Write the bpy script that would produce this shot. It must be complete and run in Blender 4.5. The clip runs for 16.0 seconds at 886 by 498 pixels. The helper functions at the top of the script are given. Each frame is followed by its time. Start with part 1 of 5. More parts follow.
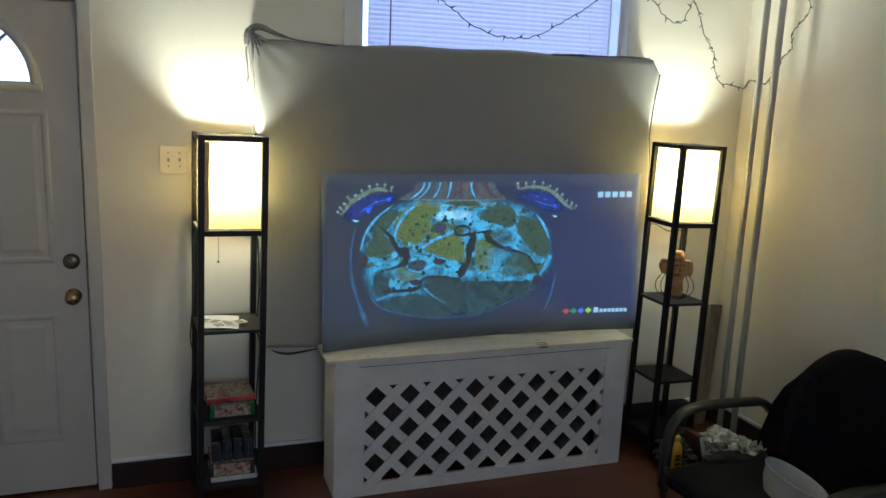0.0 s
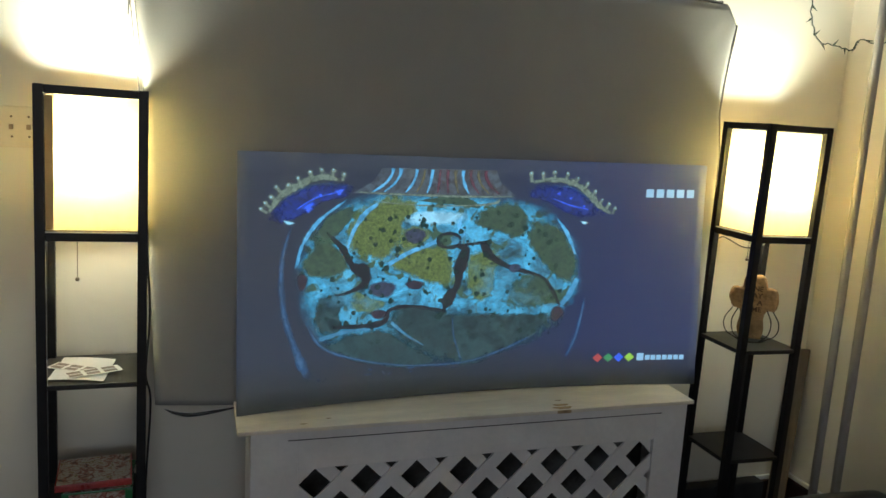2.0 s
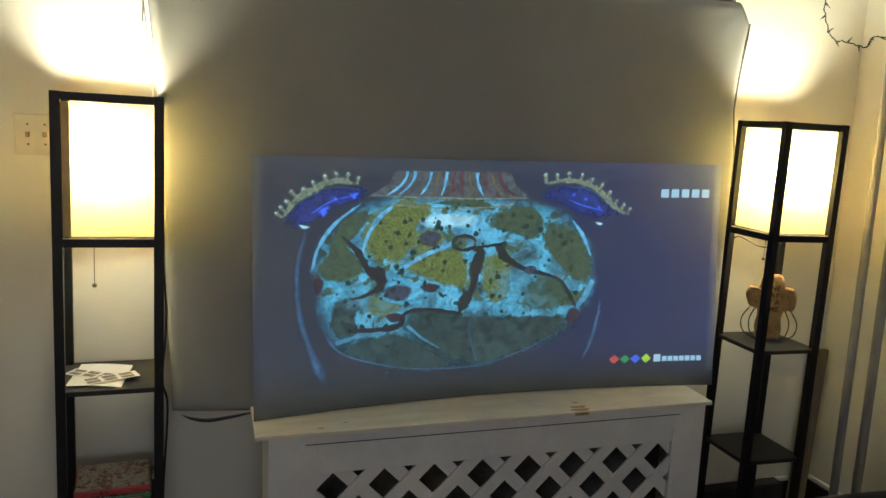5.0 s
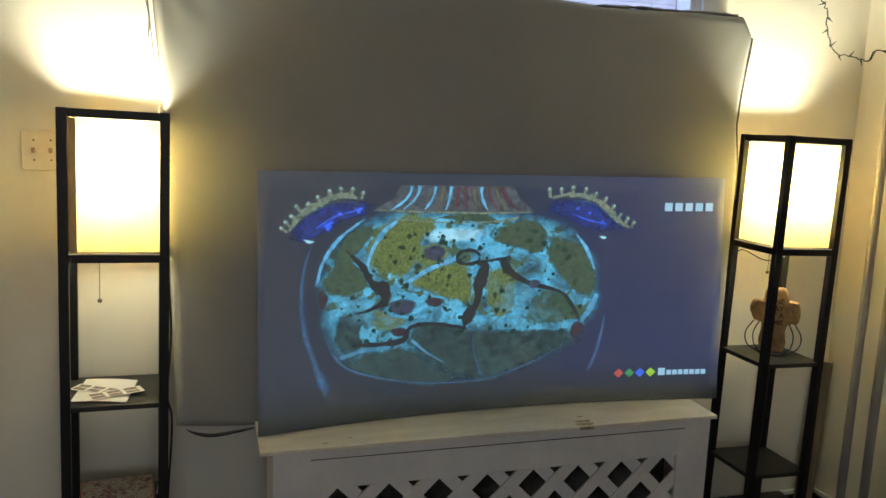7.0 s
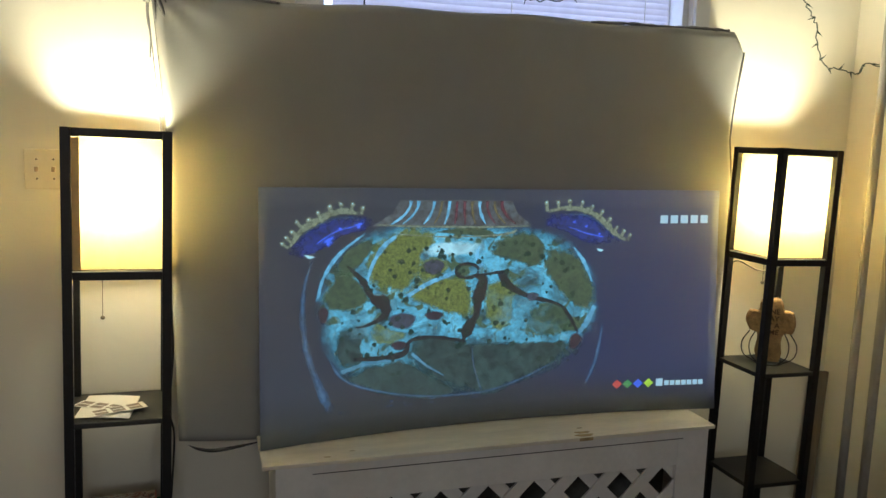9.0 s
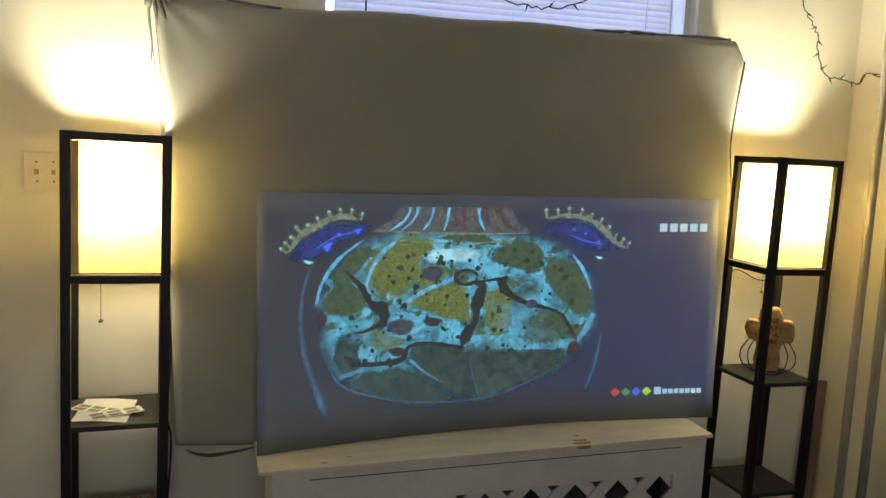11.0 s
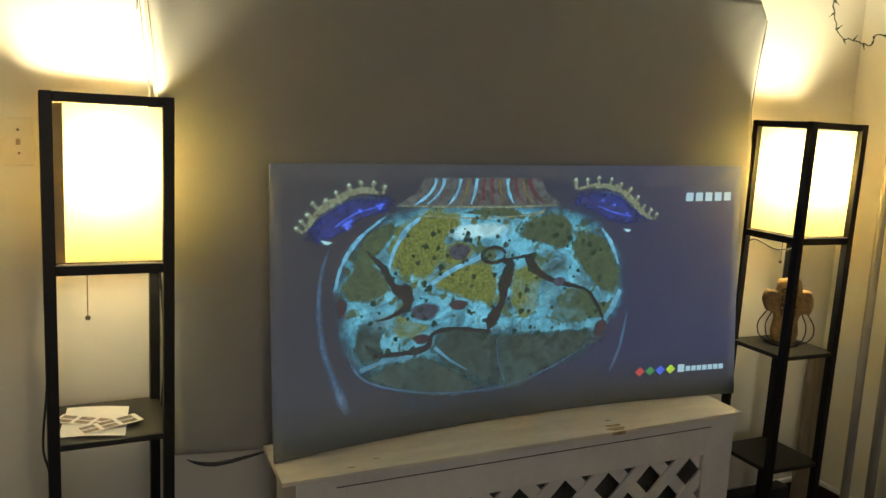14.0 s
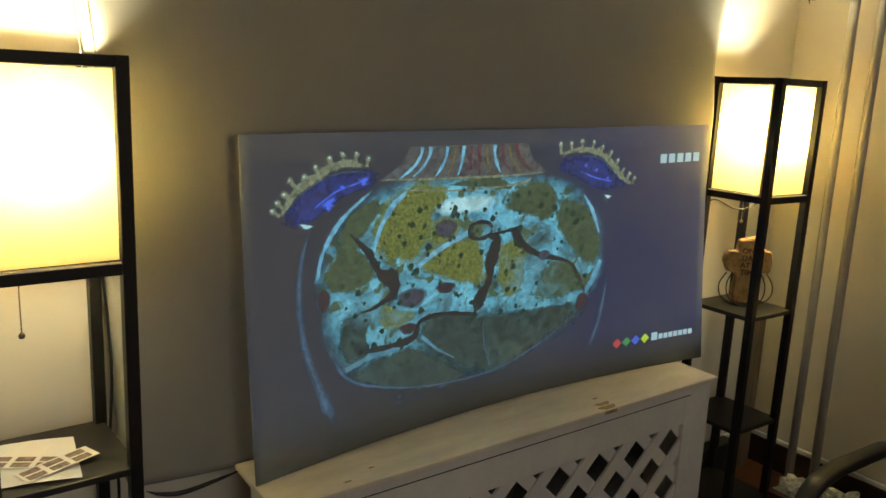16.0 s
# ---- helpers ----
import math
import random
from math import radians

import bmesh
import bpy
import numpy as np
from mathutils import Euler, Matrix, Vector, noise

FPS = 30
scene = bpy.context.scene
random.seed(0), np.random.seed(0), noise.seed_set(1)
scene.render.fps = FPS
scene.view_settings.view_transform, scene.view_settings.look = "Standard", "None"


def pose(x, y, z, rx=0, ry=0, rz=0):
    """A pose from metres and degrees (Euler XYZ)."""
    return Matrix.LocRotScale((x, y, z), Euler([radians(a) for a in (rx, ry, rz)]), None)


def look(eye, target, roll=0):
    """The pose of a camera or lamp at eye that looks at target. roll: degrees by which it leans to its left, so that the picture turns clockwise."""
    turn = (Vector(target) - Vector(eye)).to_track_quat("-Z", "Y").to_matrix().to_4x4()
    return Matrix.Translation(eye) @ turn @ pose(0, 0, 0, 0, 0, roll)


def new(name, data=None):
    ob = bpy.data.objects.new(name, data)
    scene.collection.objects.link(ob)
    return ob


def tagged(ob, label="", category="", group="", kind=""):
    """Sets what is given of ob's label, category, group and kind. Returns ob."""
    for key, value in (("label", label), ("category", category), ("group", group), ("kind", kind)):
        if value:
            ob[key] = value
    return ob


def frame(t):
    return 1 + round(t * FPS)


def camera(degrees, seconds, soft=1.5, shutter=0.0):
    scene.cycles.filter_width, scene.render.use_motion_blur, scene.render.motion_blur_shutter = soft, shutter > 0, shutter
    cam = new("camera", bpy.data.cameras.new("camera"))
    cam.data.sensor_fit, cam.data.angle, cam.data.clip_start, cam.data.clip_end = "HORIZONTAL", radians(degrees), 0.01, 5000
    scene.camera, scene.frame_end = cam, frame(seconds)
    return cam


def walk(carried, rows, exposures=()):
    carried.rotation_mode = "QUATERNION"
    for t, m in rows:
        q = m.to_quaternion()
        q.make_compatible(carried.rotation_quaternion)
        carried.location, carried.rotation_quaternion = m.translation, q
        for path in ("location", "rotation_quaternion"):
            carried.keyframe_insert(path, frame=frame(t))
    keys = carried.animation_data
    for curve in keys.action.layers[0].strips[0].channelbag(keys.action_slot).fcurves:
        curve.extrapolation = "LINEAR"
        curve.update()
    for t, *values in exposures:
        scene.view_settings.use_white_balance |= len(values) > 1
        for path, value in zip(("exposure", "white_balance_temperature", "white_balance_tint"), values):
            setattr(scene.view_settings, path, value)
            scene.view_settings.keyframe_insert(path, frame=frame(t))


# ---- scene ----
cam = camera(58.8, 16.0, shutter=0.5)
PATH = [
    (0, (-0.128, -3.602, 1.788), (0.532, -1.753, 1.402), 2.3),
    (0.5, (-0.112, -3.587, 1.786), (0.563, -1.741, 1.414), 2.1),
    (1, (-0.105, -3.584, 1.78), (0.578, -1.736, 1.434), 2.7),
    (1.5, (0.122, -3.1, 1.655), (0.794, -1.245, 1.329), 2.9),
    (1.7, (0.269, -2.74, 1.598), (0.925, -0.881, 1.258), 3.1),
    (2, (0.393, -2.59, 1.588), (0.994, -0.715, 1.233), 3.1),
    (2.5, (0.396, -2.583, 1.584), (0.988, -0.709, 1.215), 2.9),
    (3, (0.392, -2.581, 1.577), (0.978, -0.705, 1.206), 2.6),
    (3.5, (0.39, -2.582, 1.576), (0.972, -0.705, 1.207), 2.3),
    (4, (0.382, -2.584, 1.569), (0.964, -0.705, 1.21), 2.5),
    (6.5, (0.372, -2.575, 1.588), (0.946, -0.686, 1.267), 2.0),
    (7, (0.366, -2.579, 1.589), (0.942, -0.69, 1.273), 2.2),
    (7.5, (0.356, -2.582, 1.592), (0.938, -0.694, 1.28), 2.3),
    (8, (0.355, -2.589, 1.592), (0.936, -0.7, 1.287), 2.1),
    (8.5, (0.351, -2.593, 1.593), (0.937, -0.704, 1.297), 1.9),
    (9, (0.346, -2.602, 1.595), (0.934, -0.712, 1.313), 1.7),
    (11.5, (0.351, -2.601, 1.603), (0.941, -0.71, 1.332), 2.4),
    (12, (0.322, -2.602, 1.601), (0.917, -0.712, 1.329), 2.5),
    (12.5, (0.266, -2.605, 1.6), (0.871, -0.719, 1.326), 2.3),
    (13, (0.209, -2.554, 1.602), (0.824, -0.673, 1.313), 2.0),
    (13.5, (0.148, -2.367, 1.611), (0.866, -0.535, 1.251), 1.6),
    (14, (0.099, -2.245, 1.581), (0.904, -0.447, 1.235), 2.2),
    (14.5, (-0.028, -2.107, 1.591), (0.894, -0.374, 1.207), 1.2),
    (15, (-0.085, -2.032, 1.586), (0.969, -0.386, 1.165), 1.5),
    (15.2, (-0.092, -1.965, 1.586), (0.99, -0.34, 1.147), 1.9),
    (15.5, (-0.074, -1.922, 1.565), (0.994, -0.285, 1.143), 1.5),
    (16, (-0.092, -1.847, 1.578), (1.027, -0.25, 1.137), 1.9),
]
LIGHT = [(0.0, 0.0, 4950, 10), (1.0, 0.0, 5050, 10), (4.0, 0.0, 5550, 10), (8.0, 0.0, 5700, 10), (11.5, 0.0, 6150, 10), (14.0, -0.06, 6480, 10), (16.0, -0.14, 6700, 10)]
walk(cam, [(t, look(eye, target, roll)) for t, eye, target, roll in PATH], LIGHT)

# ---- world and large lights ----
FZ = -0.03            # floor height
NX0, NX1 = -2.0, 2.86  # west and east walls
SY = -5.2             # south wall
CZ = 2.55             # ceiling

world = bpy.data.worlds.new("sky")
scene.world = world
world.use_nodes = True
wn = world.node_tree.nodes
sky = wn.new("ShaderNodeTexSky")
sky.sky_type = "NISHITA"
sky.sun_disc = False
sky.sun_elevation, sky.sun_rotation = radians(14), radians(150)
world.node_tree.links.new(sky.outputs[0], wn["Background"].inputs[0])
wn["Background"].inputs[1].default_value = 0.1

BULB_W = 42.0
BULB_COLOR = (1.0, 0.918, 0.605)

DAY_W = 14.0
DAY_COLOR = (0.98, 0.96, 0.91)


# ---- material helpers ----
def nodes_of(name):
    m = bpy.data.materials.new(name)
    m.use_nodes = True
    nt = m.node_tree
    return m, nt, nt.nodes["Principled BSDF"]


def add(nt, kind, **inputs):
    n = nt.nodes.new(kind)
    for key, value in inputs.items():
        n.inputs[key.replace("_", " ")].default_value = value
    return n


def coords(nt, scale=(1, 1, 1), rot=(0, 0, 0)):
    tc = nt.nodes.new("ShaderNodeTexCoord")
    mp = nt.nodes.new("ShaderNodeMapping")
    mp.inputs["Scale"].default_value = scale
    mp.inputs["Rotation"].default_value = rot
    nt.links.new(tc.outputs["Object"], mp.inputs["Vector"])
    return mp.outputs["Vector"]


def ramp(nt, fac, stops):
    r = nt.nodes.new("ShaderNodeValToRGB")
    while len(r.color_ramp.elements) < len(stops):
        r.color_ramp.elements.new(0.5)
    for e, (p, c) in zip(r.color_ramp.elements, stops):
        e.position, e.color = p, (*c, 1)
    nt.links.new(fac, r.inputs["Fac"])
    return r.outputs["Color"]


def surface(name, base, rough=0.6, metal=0.0, vary=0.12, scale=4.0, fine=60.0, bump=0.15, stretch=(1, 1, 1), dist=0.002, spec=0.5):
    """A painted, stained or woven surface: base colour varied at two scales, with a fine relief."""
    m, nt, p = nodes_of(name)
    vec = coords(nt, stretch)
    big = add(nt, "ShaderNodeTexNoise", Scale=scale, Detail=4.0, Roughness=0.6)
    small = add(nt, "ShaderNodeTexNoise", Scale=fine, Detail=3.0, Roughness=0.65)
    nt.links.new(vec, big.inputs["Vector"])
    nt.links.new(vec, small.inputs["Vector"])
    mix = add(nt, "ShaderNodeMath")
    mix.operation = "MULTIPLY_ADD"
    nt.links.new(small.outputs["Fac"], mix.inputs[0])
    mix.inputs[1].default_value = 0.35
    nt.links.new(big.outputs["Fac"], mix.inputs[2])
    lo = tuple(c * (1 - vary) for c in base)
    hi = tuple(min(1, c * (1 + vary)) for c in base)
    col = ramp(nt, mix.outputs[0], [(0.45, lo), (0.9, hi)])
    nt.links.new(col, p.inputs["Base Color"])
    rr = add(nt, "ShaderNodeMapRange")
    nt.links.new(big.outputs["Fac"], rr.inputs["Value"])
    rr.inputs["To Min"].default_value = max(0.03, rough - 0.1)
    rr.inputs["To Max"].default_value = min(1, rough + 0.1)
    nt.links.new(rr.outputs[0], p.inputs["Roughness"])
    p.inputs["Metallic"].default_value = metal
    p.inputs["Specular IOR Level"].default_value = spec
    b = add(nt, "ShaderNodeBump", Strength=bump, Distance=dist)
    nt.links.new(mix.outputs[0], b.inputs["Height"])
    nt.links.new(b.outputs[0], p.inputs["Normal"])
    return m


def plaster(name, base):
    """Old painted plaster: broad waves, trowel marks and a few hairline cracks."""
    m, nt, p = nodes_of(name)
    vec = coords(nt)
    wave = add(nt, "ShaderNodeTexNoise", Scale=2.6, Detail=3.0, Roughness=0.5)
    trowel = add(nt, "ShaderNodeTexNoise", Scale=11.0, Detail=5.0, Roughness=0.5)
    grain = add(nt, "ShaderNodeTexNoise", Scale=140.0, Detail=2.0)
    crack = add(nt, "ShaderNodeTexVoronoi", Scale=2.3)
    crack.feature = "DISTANCE_TO_EDGE"
    warp = add(nt, "ShaderNodeTexNoise", Scale=5.0, Detail=4.0)
    mixv = nt.nodes.new("ShaderNodeMixRGB")
    mixv.inputs[0].default_value = 0.2
    nt.links.new(vec, warp.inputs["Vector"])
    nt.links.new(vec, mixv.inputs[1])
    nt.links.new(warp.outputs["Color"], mixv.inputs[2])
    for n in (wave, trowel, grain):
        nt.links.new(vec, n.inputs["Vector"])
    nt.links.new(mixv.outputs[0], crack.inputs["Vector"])
    col = ramp(nt, wave.outputs["Fac"], [(0.3, tuple(c * 0.93 for c in base)), (0.7, base)])
    line = ramp(nt, crack.outputs["Distance"], [(0.0, (0.93, 0.92, 0.9)), (0.004, (1, 1, 1))])
    mul = nt.nodes.new("ShaderNodeMixRGB")
    mul.blend_type = "MULTIPLY"
    mul.inputs[0].default_value = 0.35
    nt.links.new(col, mul.inputs[1])
    nt.links.new(line, mul.inputs[2])
    nt.links.new(mul.outputs[0], p.inputs["Base Color"])
    p.inputs["Roughness"].default_value = 0.55
    p.inputs["Specular IOR Level"].default_value = 0.3
    b1 = add(nt, "ShaderNodeBump", Strength=0.14, Distance=0.010)
    nt.links.new(trowel.outputs["Fac"], b1.inputs["Height"])
    b0 = add(nt, "ShaderNodeBump", Strength=0.35, Distance=0.030)
    nt.links.new(wave.outputs["Fac"], b0.inputs["Height"])
    nt.links.new(b0.outputs[0], b1.inputs["Normal"])
    b2 = add(nt, "ShaderNodeBump", Strength=0.08, Distance=0.001)
    nt.links.new(grain.outputs["Fac"], b2.inputs["Height"])
    nt.links.new(b1.outputs[0], b2.inputs["Normal"])
    nt.links.new(b2.outputs[0], p.inputs["Normal"])
    return m


def translucent(name, base, through_share, rough=0.8, weave=0.0):
    """Thin cloth, paper or plastic that lets light through."""
    m, nt, p = nodes_of(name)
    vec = coords(nt)
    n = add(nt, "ShaderNodeTexNoise", Scale=35.0, Detail=4.0)
    nt.links.new(vec, n.inputs["Vector"])
    col = ramp(nt, n.outputs["Fac"], [(0.3, tuple(c * 0.93 for c in base)), (0.7, base)])
    nt.links.new(col, p.inputs["Base Color"])
    p.inputs["Roughness"].default_value = rough
    t = nt.nodes.new("ShaderNodeBsdfTranslucent")
    nt.links.new(col, t.inputs["Color"])
    s = nt.nodes.new("ShaderNodeMixShader")
    s.inputs[0].default_value = through_share
    nt.links.new(p.outputs[0], s.inputs[1])
    nt.links.new(t.outputs[0], s.inputs[2])
    nt.links.new(s.outputs[0], nt.nodes["Material Output"].inputs["Surface"])
    if weave:
        w = add(nt, "ShaderNodeTexWave", Scale=weave, Distortion=0.4)
        nt.links.new(vec, w.inputs["Vector"])
        b = add(nt, "ShaderNodeBump", Strength=0.2, Distance=0.0005)
        nt.links.new(w.outputs["Fac"], b.inputs["Height"])
        nt.links.new(b.outputs[0], p.inputs["Normal"])
    return m


def ragged(nt, shader, soft, torn, scale):
    """Let a shape of the picture thin out towards its rim, unevenly."""
    uv = nt.nodes.new("ShaderNodeUVMap")
    sp = nt.nodes.new("ShaderNodeSeparateXYZ")
    nt.links.new(uv.outputs[0], sp.inputs[0])
    n = add(nt, "ShaderNodeTexNoise", Scale=scale, Detail=6.0, Roughness=0.75)
    nt.links.new(coords(nt), n.inputs["Vector"])
    tear = add(nt, "ShaderNodeMapRange", From_Min=0.3, From_Max=0.7, To_Min=-torn, To_Max=torn)
    nt.links.new(n.outputs["Fac"], tear.inputs["Value"])

    def rim(out, gain):
        d = nt.nodes.new("ShaderNodeMath")
        d.operation = "PINGPONG"
        nt.links.new(out, d.inputs[0])
        d.inputs[1].default_value = 0.5
        g = nt.nodes.new("ShaderNodeMath")
        g.operation, g.use_clamp = "MULTIPLY", True
        nt.links.new(d.outputs[0], g.inputs[0])
        g.inputs[1].default_value = gain
        return g.outputs[0]
    least = nt.nodes.new("ShaderNodeMath")
    least.operation = "MINIMUM"
    nt.links.new(rim(sp.outputs["Y"], 2.0), least.inputs[0])
    nt.links.new(rim(sp.outputs["X"], 8.0), least.inputs[1])
    total = nt.nodes.new("ShaderNodeMath")
    nt.links.new(least.outputs[0], total.inputs[0])
    nt.links.new(tear.outputs[0], total.inputs[1])
    alpha = add(nt, "ShaderNodeMapRange", From_Min=0.0, From_Max=soft)
    alpha.interpolation_type = "SMOOTHSTEP"
    nt.links.new(total.outputs[0], alpha.inputs["Value"])
    clear = nt.nodes.new("ShaderNodeBsdfTransparent")
    s = nt.nodes.new("ShaderNodeMixShader")
    nt.links.new(alpha.outputs[0], s.inputs[0])
    nt.links.new(clear.outputs[0], s.inputs[1])
    nt.links.new(shader, s.inputs[2])
    nt.links.new(s.outputs[0], nt.nodes["Material Output"].inputs["Surface"])


def glow(name, color, strength, noise_scale=0.0, low=0.5, second=None, fade=False, soft=0.0, torn=0.3, tear=45.0):
    """Light of a picture on a screen, over the grey of the screen itself."""
    m, nt, p = nodes_of(name)
    p.inputs["Base Color"].default_value = (0.196, 0.212, 0.214, 1)
    p.inputs["Roughness"].default_value = 0.7
    p.inputs["Emission Strength"].default_value = strength
    p.inputs["Emission Color"].default_value = (*color, 1)
    if noise_scale:
        n = add(nt, "ShaderNodeTexNoise", Scale=noise_scale, Detail=5.0, Roughness=0.7, Distortion=0.5)
        nt.links.new(coords(nt), n.inputs["Vector"])
        col = ramp(nt, n.outputs["Fac"], [(0.36, second or tuple(c * low for c in color)), (0.62, color)])
        nt.links.new(col, p.inputs["Emission Color"])
    if fade:  # the pictured glass grows dimmer towards its foot
        sp = nt.nodes.new("ShaderNodeSeparateXYZ")
        nt.links.new(nt.nodes.new("ShaderNodeTexCoord").outputs["Object"], sp.inputs[0])
        dim = add(nt, "ShaderNodeMapRange", From_Min=0.16, From_Max=0.42, To_Min=strength * 0.35, To_Max=strength)
        nt.links.new(sp.outputs["Z"], dim.inputs["Value"])
        nt.links.new(dim.outputs[0], p.inputs["Emission Strength"])
    if soft:
        ragged(nt, p.outputs[0], soft, torn, tear)
    return m


# ---- materials ----
WALL = plaster("cream_plaster", (0.82, 0.768, 0.65))
CEIL = plaster("ceiling_paint", (0.82, 0.81, 0.78))
TRIM = surface("white_gloss_paint", (0.78, 0.77, 0.75), 0.38, vary=0.06, scale=3, fine=40, bump=0.12)
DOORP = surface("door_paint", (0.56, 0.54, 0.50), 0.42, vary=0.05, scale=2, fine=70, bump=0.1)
COVERP = surface("cover_paint", (0.80, 0.77, 0.72), 0.55, vary=0.09, scale=6, fine=50, bump=0.2)
SLABP = surface("cover_top_paint", (0.80, 0.74, 0.62), 0.5, vary=0.12, scale=5, fine=30, bump=0.25, stretch=(1, 4, 4))
DARKWOOD = surface("dark_baseboard", (0.028, 0.015, 0.012), 0.6, spec=0.25, vary=0.4, scale=5, fine=40, bump=0.2, stretch=(0.4, 3, 3))
BLACKW = surface("black_lacquer", (0.010, 0.009, 0.008), 0.45, spec=0.3, vary=0.4, scale=8, fine=90, bump=0.12)
SHELFW = surface("black_shelf", (0.015, 0.013, 0.011), 0.5, vary=0.35, scale=9, fine=70, bump=0.15)
PIPEP = surface("pipe_paint", (0.37, 0.34, 0.30), 0.55, vary=0.08, scale=6, fine=40, bump=0.2)
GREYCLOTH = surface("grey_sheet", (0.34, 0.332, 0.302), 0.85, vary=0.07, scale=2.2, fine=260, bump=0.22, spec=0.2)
# darker copy of the sheet's grey, so the folds' shade is in the colour
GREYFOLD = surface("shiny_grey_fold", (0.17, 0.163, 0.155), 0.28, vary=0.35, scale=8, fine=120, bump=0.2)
SHADE = translucent("shade_linen", (0.88, 0.69, 0.29), 0.25, weave=240)
SHADESEAM = translucent("shade_seam", (0.74, 0.56, 0.26), 0.10, weave=240)
# material of a sheet added only to soften the bulb's light downward
DIFFUSER = translucent("frosted_diffuser", (0.93, 0.90, 0.80), 0.85)
frost = DIFFUSER.node_tree
clear_share = frost.nodes.new("ShaderNodeMixShader")
clear_share.inputs[0].default_value = 0.50
frost.links.new(frost.nodes["Material Output"].inputs["Surface"].links[0].from_socket, clear_share.inputs[1])
frost.links.new(frost.nodes.new("ShaderNodeBsdfTransparent").outputs[0], clear_share.inputs[2])
frost.links.new(clear_share.outputs[0], frost.nodes["Material Output"].inputs["Surface"])
STAIN = surface("worn_stain", (0.42, 0.31, 0.16), 0.6, vary=0.45, scale=40, bump=0.05)
BLIND = translucent("blind_vinyl", (0.78, 0.75, 0.83), 0.34, 0.5)
STEEL = surface("steel_edge", (0.75, 0.74, 0.7), 0.25, metal=1.0, vary=0.1, fine=120, bump=0.05)
BRASS = surface("aged_brass", (0.45, 0.33, 0.15), 0.28, metal=1.0, vary=0.3, scale=20, fine=120, bump=0.08)
BRONZE = surface("dull_bronze", (0.20, 0.17, 0.13), 0.35, metal=1.0, vary=0.3, scale=20, fine=120, bump=0.08)
PLATE = surface("ivory_plastic", (0.74, 0.67, 0.52), 0.35, vary=0.05, scale=12, fine=80, bump=0.04)
TOGGLE = surface("brown_toggle", (0.35, 0.26, 0.16), 0.4, vary=0.1, scale=30)
WIRE = surface("dark_green_wire", (0.035, 0.05, 0.035), 0.5, vary=0.3, scale=30)
BLACKWIRE = surface("black_cable", (0.012, 0.012, 0.012), 0.45, vary=0.3, scale=30)
PAPER = surface("white_paper", (0.80, 0.79, 0.76), 0.75, vary=0.04, scale=20, bump=0.05)
PHOTO = surface("photo_print", (0.17, 0.125, 0.10), 0.3, vary=0.95, scale=60, fine=180, bump=0.0)
STONE = surface("carved_tan_stone", (0.29, 0.175, 0.068), 0.85, vary=0.4, scale=25, fine=90, bump=0.9, dist=0.006)
CARVED = surface("carved_line", (0.085, 0.045, 0.02), 0.85, vary=0.2, scale=40)
REDBOX = surface("red_printed_card", (0.42, 0.05, 0.04), 0.3, vary=0.4, scale=14, fine=70, bump=0.02)
def printed_card(name):
    """Glossy card printed with a picture in several colours."""
    m, nt, p = nodes_of(name)
    n = add(nt, "ShaderNodeTexNoise", Scale=34.0, Detail=4.0, Roughness=0.6, Distortion=1.5)
    nt.links.new(coords(nt), n.inputs["Vector"])
    col = ramp(nt, n.outputs["Fac"], [(0.34, (0.03, 0.045, 0.04)), (0.43, (0.34, 0.09, 0.05)), (0.50, (0.46, 0.38, 0.26)), (0.57, (0.60, 0.57, 0.48)), (0.64, (0.40, 0.24, 0.08)), (0.72, (0.08, 0.16, 0.08))])
    nt.links.new(col, p.inputs["Base Color"])
    p.inputs["Roughness"].default_value = 0.3
    return m


ARTBOX = printed_card("printed_art_card")
GREENBOX = surface("green_case_plastic", (0.03, 0.16, 0.04), 0.25, vary=0.2, scale=10, bump=0.02)
DARKCASE = surface("dark_case_plastic", (0.022, 0.026, 0.03), 0.25, vary=0.5, scale=18, bump=0.02)
WHITECARD = surface("white_card", (0.72, 0.70, 0.66), 0.5, vary=0.1, scale=20, bump=0.05)
BLACKCLOTH = surface("black_cotton", (0.010, 0.010, 0.011), 0.9, vary=0.3, scale=4, fine=200, bump=0.3, spec=0.15)
BLACKPLASTIC = surface("black_moulded_plastic", (0.025, 0.023, 0.02), 0.38, vary=0.2, scale=10, fine=150, bump=0.1)
YELLOW = surface("yellow_plastic", (0.80, 0.50, 0.02), 0.35, vary=0.08, scale=15, bump=0.03)
BOWLP = translucent("frosted_bowl_plastic", (0.68, 0.66, 0.64), 0.3, 0.35)
RAG = surface("patterned_white_rag", (0.62, 0.58, 0.50), 0.9, vary=0.7, scale=30, fine=90, bump=0.5, dist=0.006)
BROWNBOOK = surface("brown_leather", (0.085, 0.032, 0.018), 0.5, vary=0.3, scale=20, bump=0.1)
PLANKW = surface("weathered_plank", (0.20, 0.15, 0.10), 0.65, vary=0.3, scale=6, fine=50, bump=0.3, stretch=(6, 6, 0.5))
DARKIN = surface("dark_void_lining", (0.03, 0.028, 0.026), 0.9, vary=0.4, scale=6, bump=0.1)
HOLLOW = surface("grey_shaded_hollow", (0.12, 0.115, 0.10), 0.9, vary=0.4, scale=6, bump=0.1)
DARKBAG = surface("dark_bag_cloth", (0.022, 0.018, 0.016), 0.8, vary=0.5, scale=12, fine=60, bump=0.5, dist=0.006)


